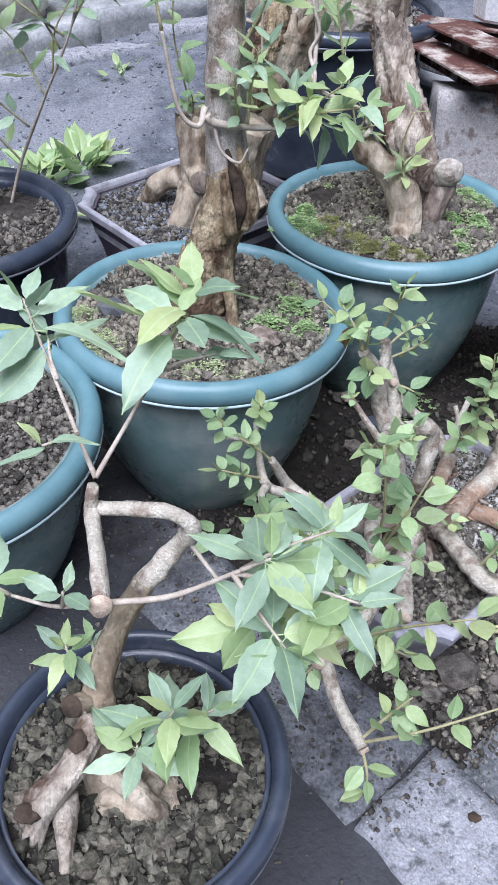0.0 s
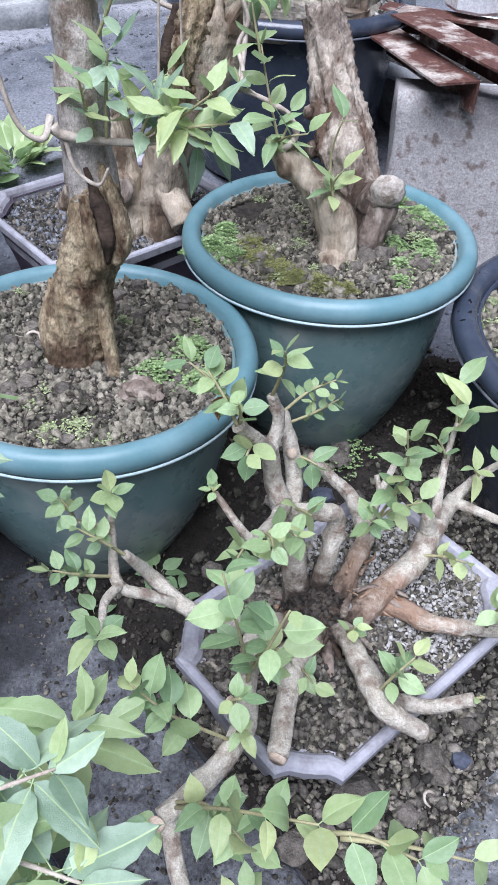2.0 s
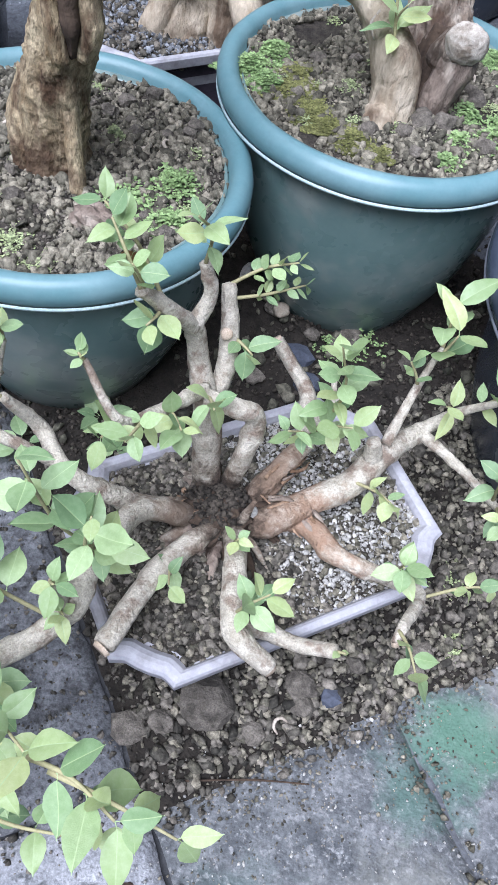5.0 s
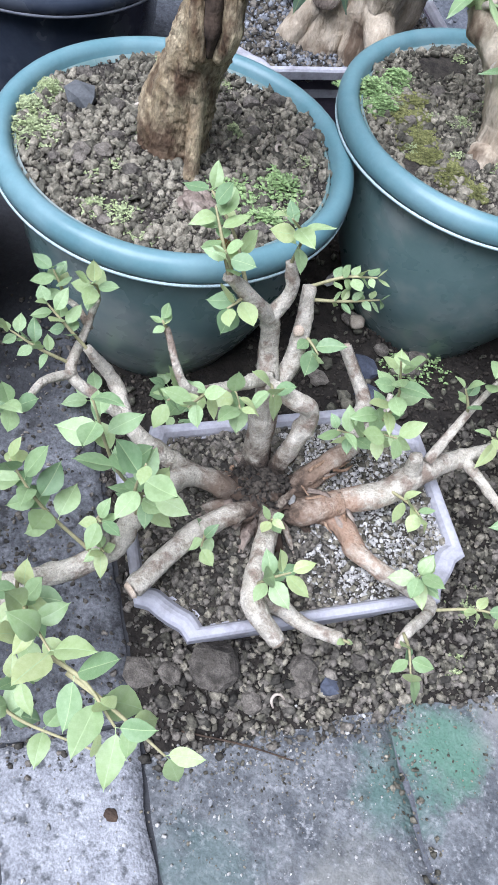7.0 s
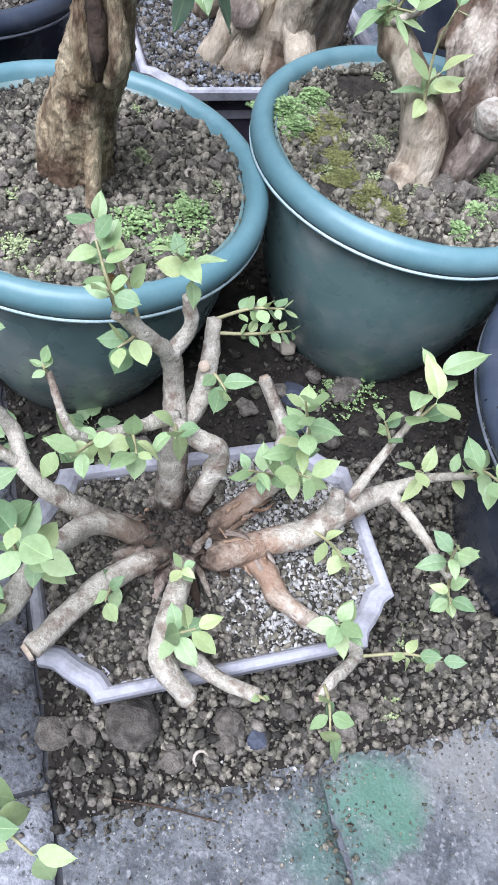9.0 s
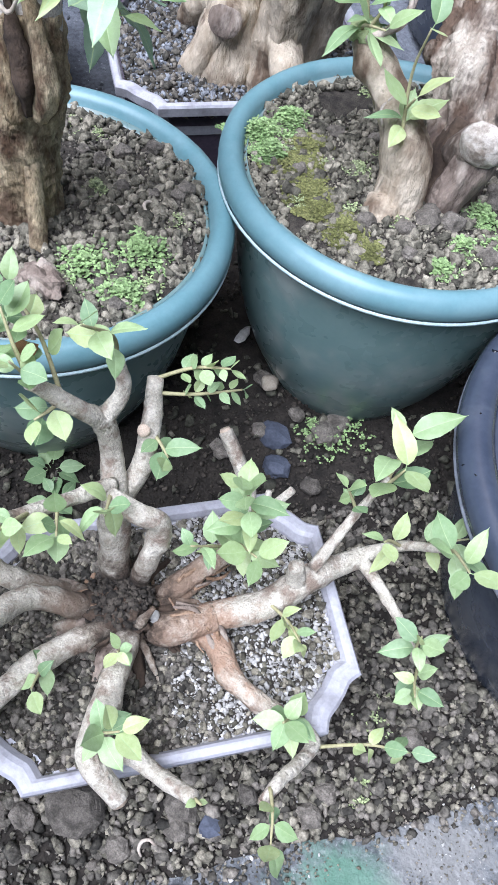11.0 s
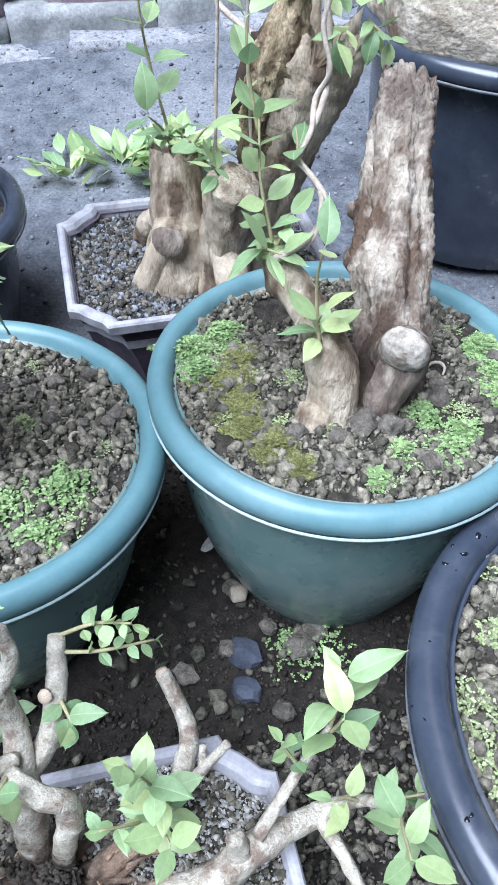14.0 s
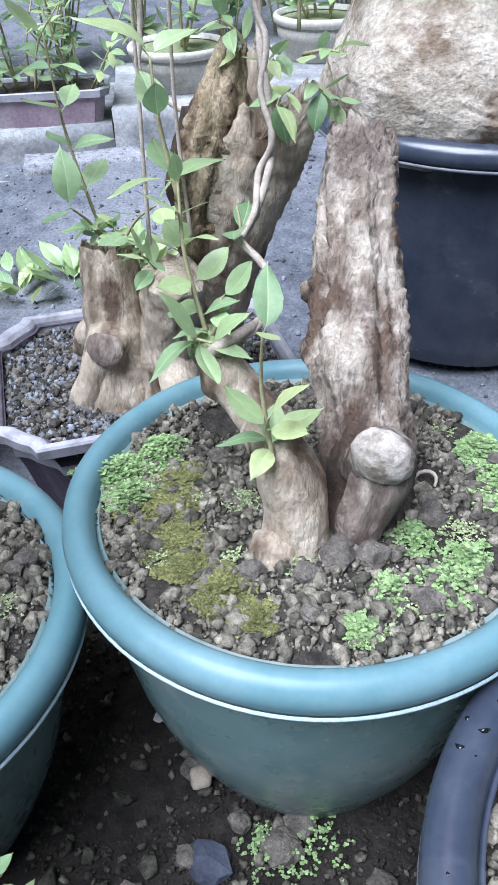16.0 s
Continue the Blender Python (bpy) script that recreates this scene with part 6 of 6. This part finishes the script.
# dry curled leaf caught on a twig
ob = new("dry_leaf", leaf_mesh("dry_leaf", 0.6, 0.4, 0.9, 0.6, M_DEADLEAF, 3))
ob.matrix_basis = Matrix.Translation((0.196, -0.205, 0.418)) @ Euler((-1.2, 0.3, 0.6)).to_matrix().to_4x4() @ Matrix.Scale(0.028, 4)
tagged(ob, "curled brown dry leaf caught in the twigs", "leaf")
slate = mat("blue_slate", (0.035, 0.042, 0.062), (0.075, 0.085, 0.115), 40, 0.8, 0.7, 150, spk=0.3)
for k, (x, y, s) in enumerate(((0.298, 0.088, 0.024), (0.324, 0.050, 0.019))):
    tagged(part("stone", blob((x, y, 0.022), (s, s * 0.8, s * 0.6), 40 + k, 2, 0.35, 1.4), slate, smooth=False), "dark blue-grey stone lying on the shaded earth", "stone", "stones on the gravel")
curl((0.447, -0.391, 0.026), 0.008, 1.0)
# pale shard and dark stick
tagged(part("shard", blob((0.178, 0.194, 0.036), (0.007, 0.018, 0.006), 3, 2, 0.3, 2), M_GRIT, smooth=False), "pale potsherd on the dark earth", "shard")
tagged(part("stone", blob((0.250, 0.152, 0.030), (0.012, 0.013, 0.009), 6, 3, 0.2, 1.4), mat("buff_pebble", (0.32, 0.27, 0.21), (0.40, 0.35, 0.28), 60, 0.85, 0.4, 150)), "smooth buff pebble on the earth", "stone", "stones on the gravel")
tagged(part("stick", limb([uv(-0.068, -0.601, 0.012), uv(-0.005, -0.626, 0.011), uv(0.047, -0.652, 0.010)], [0.0012, 0.0013, 0.0008], 6, 0.01, 0.2), M_DARKWOOD), "thin dark stick lying on the slab", "stick")
tagged(part("stone", blob((0.487, -0.342, 0.024), (0.013, 0.011, 0.008), 44, 1, 0.3, 1.4), slate, smooth=False), "dark blue-grey stone chip lying on the gravel", "stone", "stones on the gravel")
tagged(part("clod", blob((0.090, -0.080, on1(0.090, -0.080) + 0.008), (0.024, 0.016, 0.015), 51, 3, 0.45, 2.2), M_LOWWOOD, smooth=False), "crumbly brown clod lying on the potting soil", "clod")
# chipped hole in the pale slab
tagged(part("hole", blob((0.366, -0.580, 0.0115), (0.008, 0.006, 0.0018), 4, 3, 0.3, 2), M_DARKWOOD), "dark chipped hole in the concrete", "hole", kind="structure")


# ---- steel offcuts, basin and white tub behind the block ----
def beam(a, b, w, h, label):
    """A short rusty angle: two plates at right angles."""
    a, b = Vector(a), Vector(b)
    way = (b - a).normalized()
    side = way.cross(Vector((0, 0, 1))).normalized()
    up = side.cross(way)
    ob = thing("steel_angle", (a + b) / 2, label, "steel beam", "steel offcuts")
    for nm, s, u in (("flange", (0, w), (-0.004, 0)), ("web", (-0.004, 0), (-h, 0))):
        bm = bmesh.new()
        rings = []
        for k in range(13):
            p = a.lerp(b, k / 12)
            q = 0.002 * noise.noise(p * 40)
            rings.append([bm.verts.new(p + side * (x + q) + up * (z + q)) for x, z in ((s[0], u[0]), (s[1], u[0]), (s[1], u[1]), (s[0], u[1]))])
        for r0, r1 in zip(rings, rings[1:]):
            for k in range(4):
                bm.faces.new((r0[k], r0[(k + 1) % 4], r1[(k + 1) % 4], r1[k]))
        bm.faces.new(rings[0][::-1])
        bm.faces.new(rings[-1])
        part(nm, bm, M_RUST, ob, smooth=False)


beam((0.405, 0.95, 0.43), (0.533, 0.625, 0.440), 0.075, 0.055, "rusty maroon-painted steel angle on the concrete block")
beam((0.46, 0.90, 0.47), (0.62, 0.62, 0.470), 0.075, 0.055, "rusty flaking steel angle on the concrete block")
beam((0.40, 0.98, 0.46), (0.75, 0.82, 0.47), 0.05, 0.05, "maroon steel angle behind the block")
basin = thing("basin", (0.63, 1.26, 0.15), "large grey basin with a thick white rim", "basin")
part("body", lathe([(0.001, 0.155), (0.19, 0.15), (0.21, 0.16), (0.245, 0.25), (0.255, 0.295), (0.245, 0.295), (0.235, 0.25)], (0.63, 1.26, 0), 64), M_KERB, basin)
part("rim", lathe([(0.248, 0.285), (0.268, 0.285), (0.274, 0.298), (0.268, 0.310), (0.252, 0.312), (0.242, 0.302), (0.242, 0.285)], (0.63, 1.26, 0), 72, 0.01), M_WHITE, basin, "thick white rim")
pot_soil((0.63, 1.26), 0.236, 0.270, 61, 500, M_GRANBLUE, "grey grit in a white-rimmed basin", 0.007, 1500, 0)
tub = thing("tub", (0.56, 0.93, 0.455), "white plastic tub standing on the steel offcuts", "tub")
part("body", lathe([(0.001, 0.475), (0.055, 0.472), (0.060, 0.478), (0.075, 0.60), (0.082, 0.61), (0.074, 0.61), (0.07, 0.6)], (0.56, 0.93, 0), 8), M_WHITE, tub, smooth=False)
bm = bmesh.new()
bmesh.ops.create_cube(bm, size=1.0)
bmesh.ops.subdivide_edges(bm, edges=bm.edges, cuts=6, use_grid_fill=True)
for w in bm.verts:
    w.co = Vector((w.co.x * 0.16, w.co.y * 0.06, w.co.z * 0.34))
    w.co += Vector((noise.noise(w.co * 11), noise.noise(w.co * 11 + Vector((5, 0, 0))), noise.noise(w.co * 11 + Vector((0, 5, 0))))) * 0.004
    w.co = pose(0.748, 0.68, 0.195, -10, 3, 6) @ w.co
tagged(part("concrete_slab", bm, mat("reddish_concrete", (0.21, 0.165, 0.14), (0.29, 0.235, 0.205), 25, 0.9, 0.6, 120)), "reddish-brown concrete slab leaning beside the block", "concrete slab")

# ---- kerbs, planter and pots at the yard's edge ----
KD, KN = Vector((0.81, 0.586, 0)), Vector((-0.586, 0.81, 0))
K0 = Vector((-0.893, 1.125, 0.125))


def kerb_block(name, s0, s1, d0, d1, z0, z1, material, label, seed):
    bm = bmesh.new()
    bmesh.ops.create_cube(bm, size=1.0)
    bmesh.ops.subdivide_edges(bm, edges=bm.edges, cuts=5, use_grid_fill=True)
    for w in bm.verts:
        u, v, z = s0 + (s1 - s0) * (w.co.x + 0.5), d0 + (d1 - d0) * (w.co.y + 0.5), z0 + (z1 - z0) * (w.co.z + 0.5)
        p = K0 + KD * u + KN * v
        w.co = Vector((p.x, p.y, z))
        w.co += Vector((noise.noise(w.co * 14 + Vector((seed, 0, 0))), noise.noise(w.co * 14 + Vector((0, seed, 0))), noise.noise(w.co * 14 + Vector((0, 0, seed))))) * 0.007
    return tagged(part(name, bm, material), label, "kerb", "kerb blocks", "structure")


for k in range(9):
    zz = 0.125 + 0.094 * (-0.87 + 0.365 * k)
    kerb_block("kerb_%d" % (k + 1), -1.05 + 0.365 * k, -1.05 + 0.365 * k + 0.355, 0.0, 0.085, zz - 0.12, zz + 0.022, M_PALE, "pale worn low kerb block", k)
    kerb_block("kerb_%d" % (k + 11), -1.2 + 0.365 * k, -1.2 + 0.365 * k + 0.36, 0.09, 0.55, zz - 0.12, zz + 0.072, M_KERB, "grey concrete ledge block behind the kerb", k + 20)


def planter_box(s, d, z, L, W, H, label):
    ob = thing("planter", K0 + KD * s + KN * d + Vector((0, 0, z - K0.z)), label, "planter", "planters")
    for nm, levels, m in (("body", ((0.88, 0.0), (0.95, 0.78), (0.95, 0.82)), M_MAUVE), ("rim", ((0.95, 0.80), (1.04, 0.80), (1.05, 0.98), (1.03, 1.0), (0.96, 1.0), (0.94, 0.9)), M_TRAY)):
        bm = bmesh.new()
        rings = []
        for f, h in levels:
            ring = []
            for x, y in cut_outline(L / 2 * f, W / 2 * f, 0.02):
                p = K0 + KD * (s + x) + KN * (d + y)
                ring.append(bm.verts.new((p.x, p.y, z + H * h)))
            rings.append(ring)
        for r0, r1 in zip(rings, rings[1:]):
            for k in range(len(r0)):
                bm.faces.new((r0[k], r0[(k + 1) % len(r0)], r1[(k + 1) % len(r0)], r1[k]))
        if nm == "body":
            bm.faces.new(rings[0][::-1])
        part(nm, bm, m, ob, smooth=False)
    bm = bmesh.new()
    ring = []
    for x, y in cut_outline(L / 2 * 0.94, W / 2 * 0.94, 0.02):
        p = K0 + KD * (s + x) + KN * (d + y)
        ring.append(bm.verts.new((p.x, p.y, z + H * 0.88)))
    bm.faces.new(ring)
    part("soil_surface", bm, M_SOIL, ob)
    return ob


planter_box(0.105, 0.18, 0.212, 0.29, 0.15, 0.085, "long mauve plastic planter on a concrete ledge")
planter_box(-0.27, 0.18, 0.178, 0.36, 0.15, 0.085, "long mauve plastic planter farther along the ledge")


def ribbed_pot(s, d, z, R, H, label):
    p = K0 + KD * s + KN * d
    ob = thing("plant_pot", (p.x, p.y, z), label, "plant pot", "cream pots")
    prof = [(0.001, 0.005), (R * 0.62, 0.0), (R * 0.70, H * 0.12), (R * 0.74, H * 0.16), (R * 0.74, H * 0.30), (R * 0.82, H * 0.34), (R * 0.84, H * 0.52), (R * 0.91, H * 0.56), (R * 0.94, H * 0.76), (R * 0.90, H * 0.82)]
    part("body", lathe(prof, (p.x, p.y, z), 56), M_CERAM, ob)
    part("rim", lathe([(R * 0.90, H * 0.80), (R * 1.0, H * 0.84), (R * 1.02, H * 0.95), (R * 0.98, H), (R * 0.92, H), (R * 0.88, H * 0.9)], (p.x, p.y, z), 56), M_CERAM, ob)
    part("soil_surface", lathe([(0.001, H * 0.9), (R * 0.9, H * 0.88)], (p.x, p.y, z), 32), M_MOSS, ob)


ribbed_pot(0.43, 0.28, 0.238, 0.125, 0.115, "round ribbed cream pot with mossy soil on the ledge")
ribbed_pot(0.80, 0.36, 0.272, 0.12, 0.12, "round ribbed cream pot farther along the ledge")


def shrub(s, d, z, high, n, size, seed, label):
    p = K0 + KD * s + KN * d
    p.z = z
    ob = thing("shrub", p, label, "shrub", "shrubs")
    r = random.Random(seed)
    for k in range(n):
        a, q = r.uniform(0, 6.28), r.uniform(0.02, 0.10)
        tip = p + Vector((q * 1.5 * math.cos(a), q * 1.5 * math.sin(a), high * r.uniform(0.5, 1.0)))
        sprig(ob, p + Vector((q * 0.4 * math.cos(a), q * 0.4 * math.sin(a), 0.0)), tip, 10, size, "oval", 0.2, seed=seed * 31 + k, start=0.15, thick=0.0025)


shrub(0.05, 0.18, 0.285, 0.26, 6, 0.055, 1, "leafy green shrub in the mauve planter")
shrub(0.19, 0.18, 0.285, 0.22, 5, 0.05, 2, "leafy green shrub in the mauve planter")
shrub(-0.28, 0.18, 0.25, 0.30, 6, 0.055, 3, "leafy green shrub in the far planter")
shrub(0.43, 0.28, 0.34, 0.24, 6, 0.05, 4, "leafy green shrub in the ribbed pot")
shrub(0.80, 0.36, 0.375, 0.30, 6, 0.055, 5, "leafy green shrub in the ribbed pot")
shrub(0.35, 0.62, 0.25, 0.55, 10, 0.07, 6, "tall leafy shrub behind the ledge")
shrub(-0.15, 0.62, 0.22, 0.55, 10, 0.07, 7, "tall leafy shrub behind the ledge")
shrub(0.95, 0.75, 0.30, 0.60, 10, 0.07, 8, "tall leafy shrub behind the ledge")
for k, (s, d) in enumerate(((0.10, 0.66), (0.58, 0.68), (0.76, 0.64), (-0.42, 0.66), (1.20, 0.70))):
    shrub(s, d, 0.235 + 0.08 * s, 0.50, 10, 0.07, 20 + k, "tall leafy shrub behind the ledge")


def weed(x, y, n, size, seed, label):
    z = yard(y)
    ob = thing("weed", (x, y, z), label, "weed", "weeds in the yard")
    r = random.Random(seed)
    for k in range(n):
        a = r.uniform(0, 6.28)
        q = r.uniform(0, 0.07)
        way = Vector((math.cos(a), math.sin(a), r.uniform(0.4, 1.6)))
        put_leaf(ob, Vector((x + q * math.cos(a), y + q * math.sin(a), z + r.uniform(0.0, 0.03))), way, size * r.uniform(0.6, 1.1), "oval", "young" if r.random() < 0.8 else "old", r)


weed(-0.385, 0.90, 34, 0.085, 1, "clump of broad-leaved weeds growing in the yard")
weed(-0.47, 0.85, 22, 0.075, 2, "clump of broad-leaved weeds growing in the yard")
weed(-0.545, 0.77, 22, 0.06, 3, "low green weeds growing in the yard")
weed(-0.36, 1.36, 12, 0.04, 4, "small green weed in the gritty yard")
weed(-0.30, 0.70, 12, 0.05, 5, "low green weeds beside the tray")

def round_weed(x, y, n, size, seed):
    """A low weed with roundish leaves lying nearly flat, in the shade of the pot."""
    ob = thing("weed", (x, y, 0.018), "low dark weed with round leaves on the shaded earth", "weed", "weeds between the pots")
    r = random.Random(seed)
    for k in range(n):
        a = 6.28 * k / n + r.uniform(-0.3, 0.3)
        put_leaf(ob, Vector((x + 0.006 * math.cos(a), y + 0.006 * math.sin(a), 0.022 + 0.004 * (k % 3))), Vector((math.cos(a), math.sin(a), r.uniform(0.1, 0.5))), size * r.uniform(0.7, 1.1), "round", "old", r)


for k, (x, y, n, size) in enumerate(((0.105, -0.121, 7, 0.036), (0.039, -0.200, 6, 0.036), (0.135, -0.150, 5, 0.028))):
    round_weed(x, y, n, size, 70 + k)

# loose grit and stones over the rising yard
r = np.random.default_rng(77)
xy = np.stack([-1.0 + 1.9 * r.random(7000), 0.3 + 1.4 * r.random(7000)], -1)
s = rounded_sizes(7000, 0.001, 0.006, r, 5.0)
tagged(granules("yard_grit", [(x, y, yard(y) + s[k] * 0.3) for k, (x, y) in enumerate(xy)], s, M_GRANBLUE, None, "loose grey grit scattered over the yard", seed=78), category="grit")

# ---- walls that close the yard ----
for nm, c, size in (("wall_north", (0.6, 4.2, 1.2), (9.0, 0.2, 2.4)), ("wall_west", (-3.9, 0.5, 1.2), (0.2, 7.2, 2.4))):
    bm = bmesh.new()
    bmesh.ops.create_cube(bm, size=1.0)
    for w in bm.verts:
        w.co = Vector((c[0] + w.co.x * size[0], c[1] + w.co.y * size[1], c[2] + w.co.z * size[2]))
    tagged(part(nm, bm, M_WALL, smooth=False), "old grey-green plastered yard wall", "wall", kind="structure")
